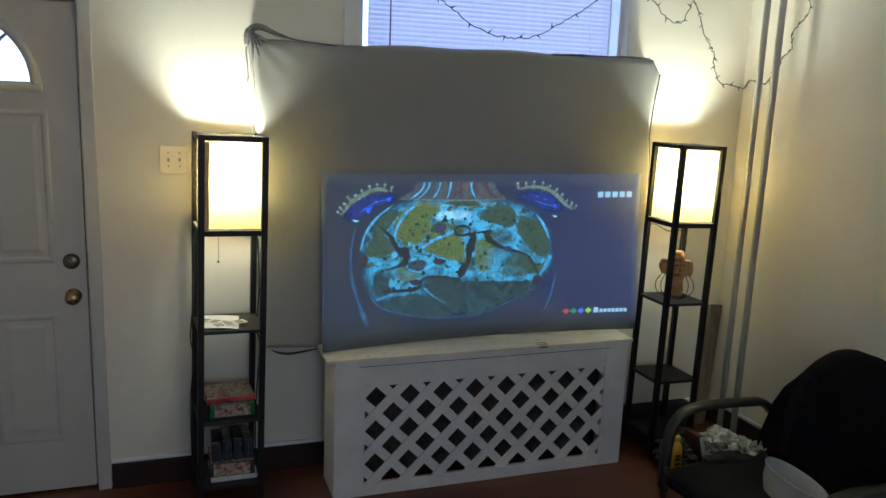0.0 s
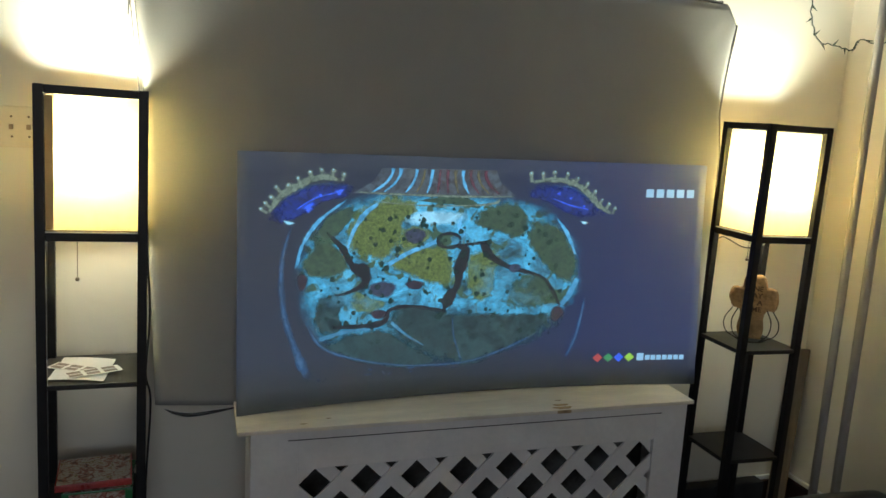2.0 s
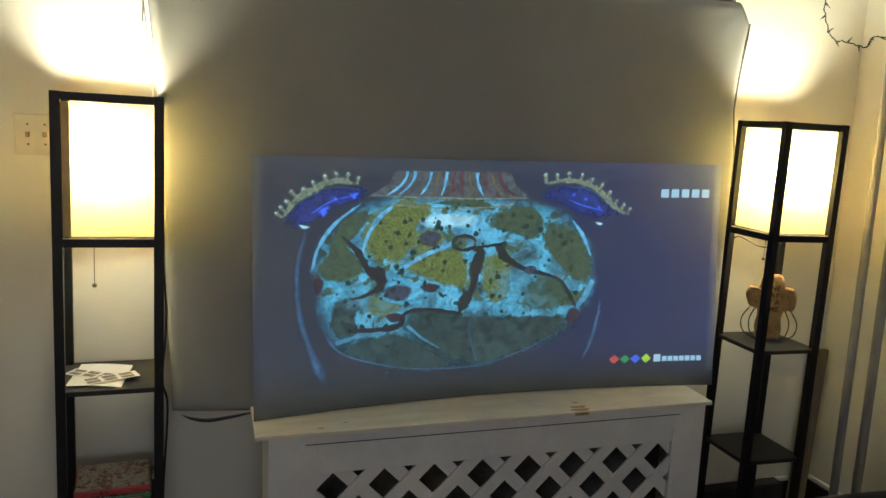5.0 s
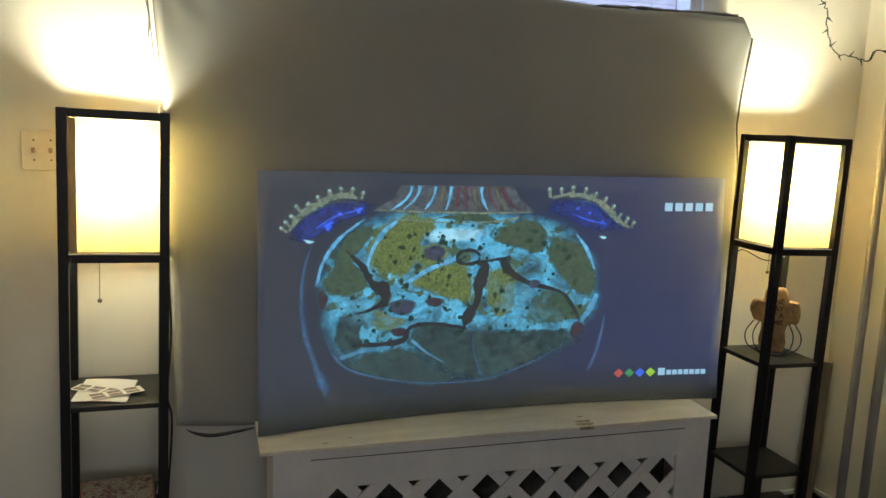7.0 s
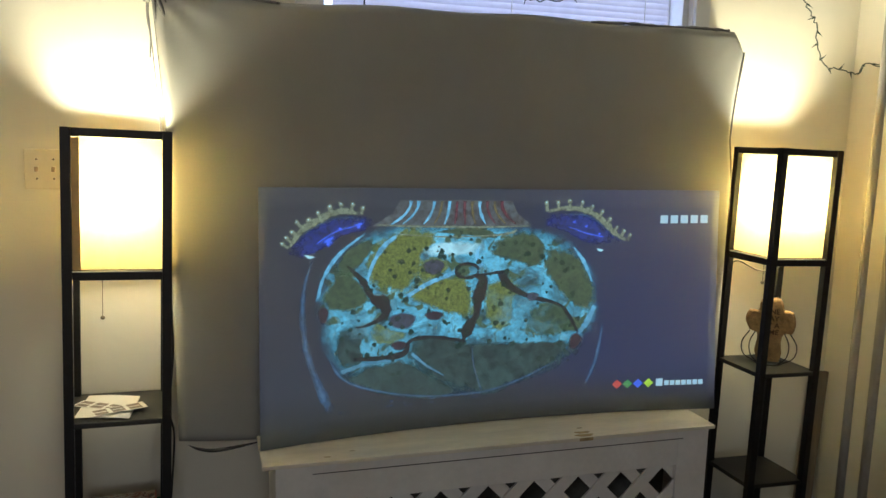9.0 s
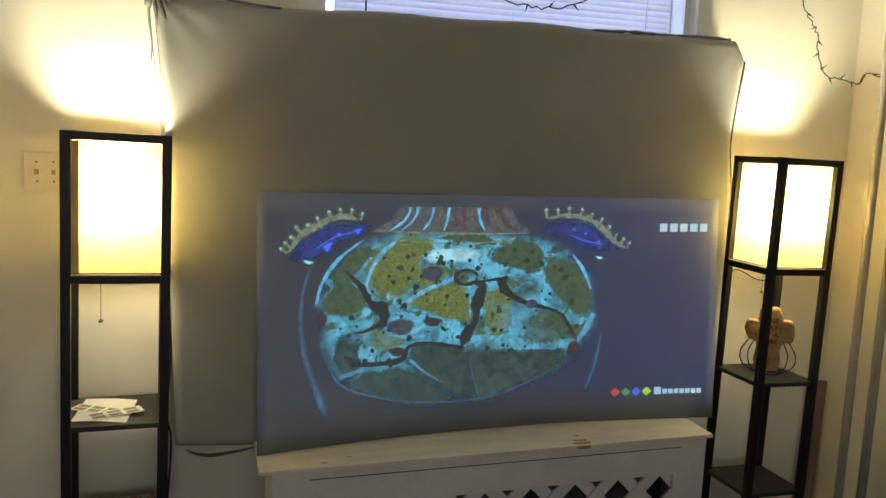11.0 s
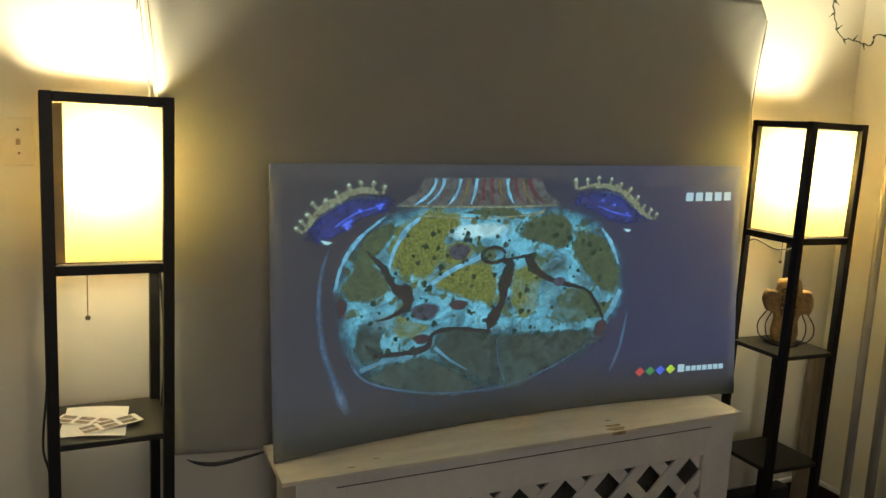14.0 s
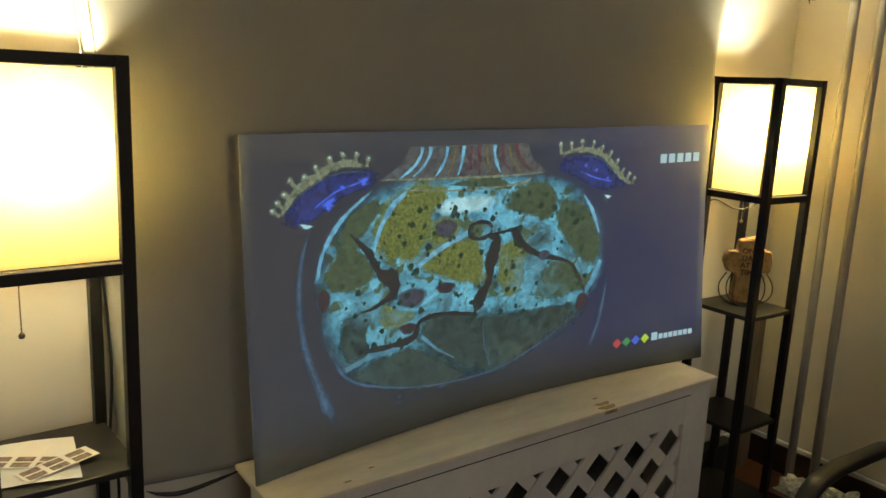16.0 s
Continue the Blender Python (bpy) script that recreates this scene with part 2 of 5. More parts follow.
def floor_wood():
    m, nt, p = nodes_of("red_brown_floorboards")
    vec = coords(nt)
    brick = add(nt, "ShaderNodeTexBrick", Scale=1.0, Mortar_Size=0.0016, Brick_Width=1.4, Row_Height=0.065)
    brick.inputs["Color1"].default_value = (0.15, 0.05, 0.022, 1)
    brick.inputs["Color2"].default_value = (0.10, 0.032, 0.015, 1)
    brick.inputs["Mortar"].default_value = (0.02, 0.008, 0.005, 1)
    nt.links.new(vec, brick.inputs["Vector"])
    grain = add(nt, "ShaderNodeTexNoise", Scale=14.0, Detail=6.0, Roughness=0.7)
    nt.links.new(coords(nt, (1, 14, 1)), grain.inputs["Vector"])
    mul = nt.nodes.new("ShaderNodeMixRGB")
    mul.blend_type = "MULTIPLY"
    mul.inputs[0].default_value = 0.7
    nt.links.new(brick.outputs["Color"], mul.inputs[1])
    nt.links.new(ramp(nt, grain.outputs["Fac"], [(0.3, (0.5, 0.45, 0.4)), (0.7, (1.2, 1.1, 1.0))]), mul.inputs[2])
    nt.links.new(mul.outputs[0], p.inputs["Base Color"])
    p.inputs["Roughness"].default_value = 0.4
    b = add(nt, "ShaderNodeBump", Strength=0.3, Distance=0.002)
    nt.links.new(brick.outputs["Fac"], b.inputs["Height"])
    b.invert = True
    nt.links.new(b.outputs[0], p.inputs["Normal"])
    return m


FLOOR = floor_wood()


def plain_glow(name, color, strength):
    m, nt, p = nodes_of(name)
    e = nt.nodes.new("ShaderNodeEmission")
    e.inputs[0].default_value, e.inputs[1].default_value = (*color, 1), strength
    nt.links.new(e.outputs[0], nt.nodes["Material Output"].inputs["Surface"])
    return m


def glass_mat():
    m, nt, p = nodes_of("window_glass")
    p.inputs["Base Color"].default_value = (0.95, 0.97, 1, 1)
    p.inputs["Roughness"].default_value = 0.02
    p.inputs["Transmission Weight"].default_value = 1.0
    p.inputs["IOR"].default_value = 1.1
    return m


GLASS = glass_mat()
DAYSKY = plain_glow("day_sky", (0.66, 0.76, 1.0), 3.2)


# ---- mesh helpers ----
def box(bm, x0, x1, y0, y1, z0, z1, bevel=0.0):
    vs = [bm.verts.new((x, y, z)) for x in (x0, x1) for y in (y0, y1) for z in (z0, z1)]
    quads = [(0, 1, 3, 2), (4, 6, 7, 5), (0, 4, 5, 1), (2, 3, 7, 6), (0, 2, 6, 4), (1, 5, 7, 3)]
    fs = [bm.faces.new([vs[i] for i in q]) for q in quads]
    if bevel:
        es = list({e for f in fs for e in f.edges})
        bmesh.ops.bevel(bm, geom=es, offset=bevel, segments=2, affect="EDGES", profile=0.6)
    return bm


def boxed(*a, **k):
    return box(bmesh.new(), *a, **k)


def tube(bm, pts, r, seg=8, caps=True, radii=None):
    """A round tube along points."""
    pts = [Vector(p) for p in pts]
    rings = []
    up = Vector((0.13, 0.31, 0.94)).normalized()
    for i, p in enumerate(pts):
        d = (pts[min(i + 1, len(pts) - 1)] - pts[max(i - 1, 0)]).normalized()
        a = d.cross(up)
        if a.length < 1e-3:
            a = d.cross(Vector((1, 0, 0)))
        a.normalize()
        b = d.cross(a)
        rr = radii[i] if radii else r
        rings.append([bm.verts.new(p + rr * (math.cos(2 * math.pi * k / seg) * a + math.sin(2 * math.pi * k / seg) * b)) for k in range(seg)])
    for r0, r1 in zip(rings, rings[1:]):
        for k in range(seg):
            bm.faces.new((r0[k], r0[(k + 1) % seg], r1[(k + 1) % seg], r1[k])).smooth = True
    if caps:
        bm.faces.new(rings[0][::-1])
        bm.faces.new(rings[-1])
    return bm


def lathe(bm, profile, at=(0, 0, 0), axis="z", seg=24):
    """Turns (radius, height) pairs round an axis through the point at."""
    at = Vector(at)
    rings = []
    for r, h in profile:
        ring = []
        for k in range(seg):
            c, s = r * math.cos(2 * math.pi * k / seg), r * math.sin(2 * math.pi * k / seg)
            ring.append(bm.verts.new(at + Vector((c, s, h) if axis == "z" else (c, -h, s))))
        rings.append(ring)
    for r0, r1 in zip(rings, rings[1:]):
        for k in range(seg):
            bm.faces.new((r0[k], r0[(k + 1) % seg], r1[(k + 1) % seg], r1[k])).smooth = True
    for ring in (rings[0], rings[-1]):
        if (ring[0].co - ring[seg // 2].co).length > 1e-4:
            bm.faces.new(ring)
    return bm


def smooth_pts(pts, n=6):
    """Catmull-Rom points through the given ones."""
    pts = [Vector(p) for p in pts]
    q = [2 * pts[0] - pts[1], *pts, 2 * pts[-1] - pts[-2]]
    out = []
    for i in range(1, len(q) - 2):
        for k in range(n):
            t = k / n
            a, b, c, d = q[i - 1], q[i], q[i + 1], q[i + 2]
            out.append(0.5 * (2 * b + (c - a) * t + (2 * a - 5 * b + 4 * c - d) * t * t + (3 * b - a - 3 * c + d) * t ** 3))
    out.append(pts[-1])
    return out


def finish(name, bm, material):
    bmesh.ops.recalc_face_normals(bm, faces=bm.faces)
    me = bpy.data.meshes.new(name)
    bm.to_mesh(me)
    bm.free()
    me.materials.append(material)
    return me


def part(name, bm, material, parent, label=""):
    ob = new(name, finish(name, bm, material))
    ob.parent = parent
    return tagged(ob, label)


def thing(name, at, label, category, group="", turn=0.0):
    ob = new(name)
    ob.empty_display_size = 0.1
    ob.location, ob.rotation_euler = at, (0, 0, radians(turn))
    return tagged(ob, label, category, group)


def structure(name, bm, material, label, category):
    return tagged(new(name, finish(name, bm, material)), label, category, kind="structure")


# ---- the room ----
structure("floor", boxed(NX0 - 0.2, NX1 + 0.2, SY - 0.2, 0.25, FZ - 0.1, FZ), FLOOR, "dark red-brown varnished wooden floorboards", "floor")
structure("ceiling", boxed(NX0 - 0.2, NX1 + 0.2, SY - 0.2, 0.25, CZ, CZ + 0.1), CEIL, "plain off-white plaster ceiling", "ceiling")

# north wall with the openings of door and window
WX0, WX1, WZ0, WZ1 = 0.715, 2.095, 1.02, 2.44
DX0, DX1, DZ1 = -1.365, -0.455, 2.10
bm = bmesh.new()
for x0, x1, z0, z1 in ((NX0 - 0.2, DX0, FZ, CZ), (DX0, DX1, DZ1, CZ), (DX1, WX0, FZ, CZ), (WX0, WX1, FZ, WZ0), (WX0, WX1, WZ1, CZ), (WX1, NX1 + 0.2, FZ, CZ)):
    box(bm, x0, x1, 0, 0.25, z0, z1)
bmesh.ops.remove_doubles(bm, verts=bm.verts, dist=1e-4)
structure("wall_north", bm, WALL, "cream painted uneven old plaster wall", "wall")
structure("wall_east", boxed(NX1, NX1 + 0.2, SY, 0, FZ, CZ), WALL, "cream painted plaster wall beside heating pipes", "wall")
structure("wall_west", boxed(NX0 - 0.2, NX0, SY, 0, FZ, CZ), WALL, "cream painted plaster wall", "wall")
QX0, QX1, QZ0, QZ1 = -0.6, 1.2, 0.85, 2.2  # window behind the camera
bm = bmesh.new()
for x0, x1, z0, z1 in ((NX0 - 0.2, QX0, FZ, CZ), (QX1, NX1 + 0.2, FZ, CZ), (QX0, QX1, FZ, QZ0), (QX0, QX1, QZ1, CZ)):
    box(bm, x0, x1, SY - 0.2, SY, z0, z1)
structure("wall_south", bm, WALL, "cream painted plaster wall", "wall")
rear = tagged(thing("window_2", (0, 0, 0), "white framed window at the back of the room", "window"), kind="structure")
for a, b, c, d in ((QX0, QX0 + 0.05, QZ0, QZ1), (QX1 - 0.05, QX1, QZ0, QZ1), (QX0 + 0.05, QX1 - 0.05, QZ0, QZ0 + 0.05), (QX0 + 0.05, QX1 - 0.05, QZ1 - 0.05, QZ1)):
    part("window_frame", boxed(a, b, SY - 0.14, SY - 0.08, c, d, bevel=0.004), TRIM, rear)
daylight = bpy.data.lights.new("window_daylight", "AREA")
daylight.shape, daylight.size, daylight.size_y = "RECTANGLE", QX1 - QX0 - 0.1, QZ1 - QZ0 - 0.1
daylight.energy, daylight.color = DAY_W, DAY_COLOR
day = new("window_daylight", daylight)
day.matrix_world = look(((QX0 + QX1) / 2, SY - 0.16, (QZ0 + QZ1) / 2), ((QX0 + QX1) / 2, 0, (QZ0 + QZ1) / 2))


def baseboard(x0, x1, y0, y1, along):
    bm = boxed(x0, x1, y0, y1, FZ, 0.088, bevel=0.006)
    structure("baseboard", bm, DARKWOOD, "dark brown wooden baseboard along the wall", "baseboard")
    if along == "x":
        bm = boxed(x0, x1, y0 + 0.006, y1, 0.089, 0.108, bevel=0.005)
    else:
        bm = boxed(x0 + 0.006, x1, y0, y1, 0.089, 0.108, bevel=0.005)
    structure("trim", bm, TRIM, "cream painted strip capping the dark baseboard", "trim")


baseboard(-0.395, NX1 - 0.024, -0.022, -0.001, "x")
baseboard(NX1 - 0.022, NX1 - 0.001, SY + 0.01, -0.001, "y")

# ---- entrance door ----
door = tagged(thing("door_1", (0, 0, 0), "white panelled front door with arched fanlight, closed", "door"), kind="structure")
DY = 0.02  # door face
CXD = (DX0 + DX1) / 2
FAN_R, FAN_Z = 0.285, 1.762
bm = bmesh.new()
N = 24
x0, x1, z0, z1 = DX0 + 0.012, DX1 - 0.008, FZ + 0.012, DZ1 - 0.008
# leaf below the fanlight, and above it a sheet with the half-round hole
box(bm, x0, x1, DY, DY + 0.045, z0, FAN_Z)
for y in (DY, DY + 0.045):
    arc = [bm.verts.new((CXD + FAN_R * math.cos(math.pi * k / N), y, FAN_Z + FAN_R * math.sin(math.pi * k / N))) for k in range(N + 1)]
    out = []
    for k in range(N + 1):
        c, s = math.cos(math.pi * k / N), math.sin(math.pi * k / N)
        f = min((x1 - CXD) / abs(c) if abs(c) > 1e-6 else 9, (z1 - FAN_Z) / s if s > 1e-6 else 9)
        out.append(bm.verts.new((CXD + f * c, y, FAN_Z + f * s)))
    for k in range(N):
        bm.faces.new((arc[k], arc[k + 1], out[k + 1], out[k]))
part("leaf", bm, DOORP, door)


def raised_panel(px0, px1, pz0, pz1):
    bm = bmesh.new()
    loops = []
    for inset, dy in ((0.0, 0.0005), (0.010, -0.006), (0.020, -0.006), (0.030, 0.0), (0.045, -0.001), (0.062, -0.007)):
        loops.append([bm.verts.new((x, DY + dy, z)) for x, z in ((px0 + inset, pz0 + inset), (px1 - inset, pz0 + inset), (px1 - inset, pz1 - inset), (px0 + inset, pz1 - inset))])
    for a, b in zip(loops, loops[1:]):
        for k in range(4):
            bm.faces.new((a[k], a[(k + 1) % 4], b[(k + 1) % 4], b[k]))
    bm.faces.new(loops[-1])
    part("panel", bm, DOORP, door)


for a, b in ((-0.835, -0.578), (2 * CXD + 0.578, 2 * CXD + 0.835)):
    raised_panel(a, b, 1.02, 1.665)
    raised_panel(a, b, 0.215, 0.80)
bm = bmesh.new()
arcp = [(CXD + (FAN_R + 0.008) * math.cos(math.pi * k / 32), DY - 0.004, FAN_Z + (FAN_R + 0.008) * math.sin(math.pi * k / 32)) for k in range(33)]
tube(bm, arcp, 0.02, 8)
tube(bm, [(CXD - FAN_R - 0.03, DY - 0.004, FAN_Z - 0.008), (CXD + FAN_R + 0.03, DY - 0.004, FAN_Z - 0.008)], 0.02, 8)
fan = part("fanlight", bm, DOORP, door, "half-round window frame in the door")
bm = bmesh.new()
for ang in (45, 90, 135):
    c, s = math.cos(radians(ang)), math.sin(radians(ang))
    tube(bm, [(CXD + 0.09 * c, DY + 0.012, FAN_Z + 0.09 * s), (CXD + FAN_R * c, DY + 0.012, FAN_Z + FAN_R * s)], 0.007, 6)
tube(bm, [(CXD + 0.09 * math.cos(math.pi * k / 16), DY + 0.012, FAN_Z + 0.09 * math.sin(math.pi * k / 16)) for k in range(17)], 0.007, 6)
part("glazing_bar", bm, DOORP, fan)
bm = bmesh.new()
vs = [bm.verts.new((CXD + FAN_R * math.cos(math.pi * k / N), DY + 0.022, FAN_Z + FAN_R * math.sin(math.pi * k / N))) for k in range(N + 1)]
bm.faces.new(vs)
pane = part("pane", bm, GLASS, fan)
pane.visible_shadow = False
knob = part("knob", lathe(bmesh.new(), [(0.033, 0.0), (0.033, 0.006), (0.014, 0.012), (0.013, 0.03), (0.026, 0.04), (0.030, 0.052), (0.026, 0.064), (0.010, 0.068), (0.001, 0.068)], (-0.518, DY, 0.873), "y"), BRASS, door, "round brass door knob")
part("deadbolt", lathe(bmesh.new(), [(0.034, 0.0), (0.033, 0.010), (0.026, 0.016), (0.001, 0.017)], (-0.52, DY, 1.025), "y"), BRONZE, door, "dull round deadbolt plate")
bm = boxed(-0.526, -0.514, DY - 0.034, DY - 0.014, 1.012, 1.038, bevel=0.003)
part("thumb_turn", bm, BRONZE, door)
for z in (0.873, 1.025):
    part("strike_plate", boxed(DX1 - 0.006, DX1 + 0.002, DY - 0.012, DY + 0.03, z - 0.03, z + 0.03, bevel=0.002), BRONZE, door)
bm = bmesh.new()
for a, b, c, d in ((DX1 + 0.003, DX1 + 0.055, FZ, DZ1 + 0.06), (DX0 - 0.055, DX0 - 0.003, FZ, DZ1 + 0.06), (DX0 - 0.003, DX1 + 0.003, DZ1 + 0.003, DZ1 + 0.06)):
    box(bm, a, b, -0.016, -0.0005, c, d, bevel=0.004)
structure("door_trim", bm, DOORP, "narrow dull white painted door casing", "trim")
bm = bmesh.new()
box(bm, DX1 - 0.03, DX1 - 0.0005, DY + 0.05, 0.2, FZ, DZ1)
box(bm, DX0 + 0.0005, DX0 + 0.03, DY + 0.05, 0.2, FZ, DZ1)
box(bm, DX0 + 0.03, DX1 - 0.03, DY + 0.05, 0.2, DZ1 - 0.03, DZ1 - 0.0005)
box(bm, DX0 + 0.03, DX1 - 0.03, DY + 0.05, 0.2, FZ, FZ + 0.025)
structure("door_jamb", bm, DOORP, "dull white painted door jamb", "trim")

# ---- window with closed blind ----
window = tagged(thing("window_1", (0, 0, 0), "white window behind a closed lowered blind", "window"), kind="structure")
bm = bmesh.new()
for a, b, c, d in ((WX0, WX0 + 0.022, WZ0, WZ1), (WX1 - 0.022, WX1, WZ0, WZ1), (WX0 + 0.022, WX1 - 0.022, WZ0, WZ0 + 0.03), (WX0 + 0.022, WX1 - 0.022, WZ1 - 0.03, WZ1)):
    box(bm, a, b, 0.03, 0.2, c, d)
part("jamb", bm, TRIM, window)
bm = bmesh.new()
for a, b, c, d in ((WX0 + 0.022, WX0 + 0.03, WZ0 + 0.03, WZ1 - 0.03), (WX1 - 0.03, WX1 - 0.022, WZ0 + 0.03, WZ1 - 0.03), (WX0 + 0.03, WX1 - 0.03, WZ0 + 0.03, WZ0 + 0.07), (WX0 + 0.03, WX1 - 0.03, WZ1 - 0.07, WZ1 - 0.03), (WX0 + 0.03, WX1 - 0.03, 1.70, 1.74)):
    box(bm, a, b, 0.12, 0.16, c, d, bevel=0.003)
part("window_frame", bm, TRIM, window)
for c, d in ((WZ0 + 0.07, 1.70), (1.74, WZ1 - 0.07)):
    pane = part("pane", boxed(WX0 + 0.03, WX1 - 0.03, 0.138, 0.142, c, d), GLASS, window)
    pane.visible_shadow = False
bm = bmesh.new()
for a, b, c, d in ((WX0 - 0.075, WX0 - 0.001, WZ0 - 0.08, WZ1 + 0.08), (WX1 + 0.001, WX1 + 0.062, WZ0 - 0.08, WZ1 + 0.08), (WX0 - 0.001, WX1 + 0.001, WZ1 + 0.001, WZ1 + 0.08), (WX0 - 0.001, WX1 + 0.001, WZ0 - 0.08, WZ0 - 0.001)):
    box(bm, a, b, -0.02, -0.0005, c, d, bevel=0.004)
structure("window_trim", bm, TRIM, "white painted window casing", "trim")

blind = thing("window_blind", (0, 0, 0), "lowered white slatted blind glowing with daylight", "blind")
slat = None
BX0, BX1 = WX0 + 0.056, WX1 - 0.058
z = 1.50
while z < WZ1 - 0.06:
    if slat is None:
        bm = bmesh.new()
        cols = []
        for k in range(5):
            s = (k / 4 - 0.5) * 0.0265
            y = 0.004 * (1 - (2 * k / 4 - 1) ** 2)
            cols.append([bm.verts.new((x, s * math.cos(radians(66)) - y * 0.9, s * math.sin(radians(66)) + y * 0.4)) for x in (BX0, BX1)])
        for a, b in zip(cols, cols[1:]):
            bm.faces.new((a[0], a[1], b[1], b[0])).smooth = True
        slat = part("slat", bm, BLIND, blind)
        slat.location = (0, 0.075, z)
    else:
        ob = new("slat", slat.data)
        ob.parent, ob.location = blind, (0, 0.075, z)
    z += 0.0215
part("head_rail", boxed(BX0, BX1, 0.055, 0.095, WZ1 - 0.06, WZ1 - 0.032, bevel=0.003), TRIM, blind)
for x in (0.875, 1.40, 1.93):
    part("ladder_cord", tube(bmesh.new(), [(x, 0.058, 1.5), (x, 0.058, WZ1 - 0.05)], 0.0016 if x > 1 else 0.003, 6), BLACKWIRE if x < 1 else PAPER, blind)

# bright overcast sky outside the door glass and the window
structure("backdrop", boxed(NX0 - 1.5, NX1 + 1.5, 2.4, 2.45, -0.5, 5.5), DAYSKY, "plain bright overcast sky outside", "backdrop")

# ---- heating pipes ----
for x, y, r in ((2.690, -0.315, 0.0155), (2.708, -0.402, 0.0165)):
    pipe = thing("heating_pipe", (x, y, FZ), "tall cream painted vertical heating pipe in the corner", "pipe", "heating pipes")
    part("tube", tube(bmesh.new(), [(0, 0, 0), (0, 0, 0.8), (0.002, 0.001, 1.7), (0, 0, CZ - FZ)], r, 16), PIPEP, pipe)
    part("collar", lathe(bmesh.new(), [(r, 0.0), (r + 0.02, 0.0), (r + 0.02, 0.006), (r, 0.012)], (0, 0, 0)), PIPEP, pipe)

# ---- shelf lamps ----
LAMP_TOP = 1.59 - FZ


def shelf_lamp(at, label, seam, h, shelves):
    lamp = thing("shelf_floor_lamp", at, label, "floor lamp", "shelf lamps")
    pw = 0.0255
    post = boxed(-pw / 2, pw / 2, -pw / 2, pw / 2, 0, LAMP_TOP, bevel=0.002)
    post = finish("post", post, BLACKW)
    rail = finish("rail", boxed(-h + pw, h - pw, -0.010, 0.010, -0.011, 0.011, bevel=0.002), BLACKW)
    for sx in (-1, 1):
        for sy in (-1, 1):
            ob = new("post", post)
            ob.parent, ob.location = lamp, (sx * (h - pw / 2), sy * (h - pw / 2), 0)
    for z in (LAMP_TOP - 0.012, 1.190 - FZ):
        for k in range(4):
            ob = new("rail", rail)
            ob.parent = lamp
            a = k * math.pi / 2
            ob.location, ob.rotation_euler = ((h - 0.012) * math.sin(a), -(h - 0.012) * math.cos(a), z), (0, 0, a)
    for z in shelves:
        bm = boxed(-h + 0.004, h - 0.004, -h + 0.004, h - 0.004, -0.015, 0.0, bevel=0.002)
        ob = part("shelf", bm, SHELFW, lamp, "black shelf board")
        ob.location = (0, 0, z - FZ)
    # cloth shade: four panels open above and below
    s0, z0, z1 = h - 0.021, 1.206 - FZ, LAMP_TOP - 0.026
    bm = bmesh.new()
    for k in range(4):
        a = k * math.pi / 2
        m = Matrix.Rotation(a, 4, "Z")
        vs = [bm.verts.new(m @ Vector((x, -s0, z))) for x, z in ((-s0, z0), (s0, z0), (s0, z1), (-s0, z1))]
        bm.faces.new(vs)
    bmesh.ops.remove_doubles(bm, verts=bm.verts, dist=1e-4)
    part("shade", bm, SHADE, lamp, "glowing cream cloth shade")
    if seam == "front":
        bm = boxed(-h + pw - 0.004, -h + pw + 0.020, -s0 - 0.0025, -s0 - 0.001, z0, z1)
    else:
        bm = boxed(-s0 - 0.0025, -s0 - 0.001, -h + pw - 0.004, -h + pw + 0.018, z0, z1)
    part("shade_seam", bm, SHADESEAM, lamp, "tan doubled seam of the shade")
    # white strips on the black rails paint the reflection of the lit shade
    for k in range(4):
        m = Matrix.Rotation(k * math.pi / 2, 4, "Z")
        bm = boxed(-s0, s0, -h + 0.004, -s0 - 0.003, 1.2016 - FZ, 1.2036 - FZ)
        bm.transform(m)
        part("rail_glint", bm, PAPER, lamp, "white strip on the rail drawn for its bright reflection")
    bm = bmesh.new()
    for k in range(4):
        m = Matrix.Rotation(k * math.pi / 2, 4, "Z")
        tube(bm, [m @ Vector((-s0, -s0 - 0.004, z0 - 0.003)), m @ Vector((s0, -s0 - 0.004, z0 - 0.003))], 0.0022, 6)
    part("shade_wire", bm, STEEL, lamp, "shiny wire rim under the shade")
    # unseen frosted sheet, added to spread and dim the bulb's light below
    part("added_diffuser", boxed(-s0 + 0.002, s0 - 0.002, -s0 + 0.002, s0 - 0.002, z0 + 0.006, z0 + 0.008), DIFFUSER, lamp, "added unseen frosted sheet dimming the light below the shade")
    # lamp holder on a cross bar, collar widened to block light below, and pull chain
    bm = boxed(-h + pw, h - pw, -0.038, -0.022, 1.182 - FZ, 1.196 - FZ, bevel=0.002)
    part("cross_bar", bm, BLACKW, lamp)
    part("lamp_holder", lathe(bmesh.new(), [(0.018, 0), (0.019, 0.02), (0.019, 0.13), (0.026, 0.15), (0.026, 0.172), (0.012, 0.176)], (0, -0.03, 1.196 - FZ), seg=16), BLACKPLASTIC, lamp)
    return lamp


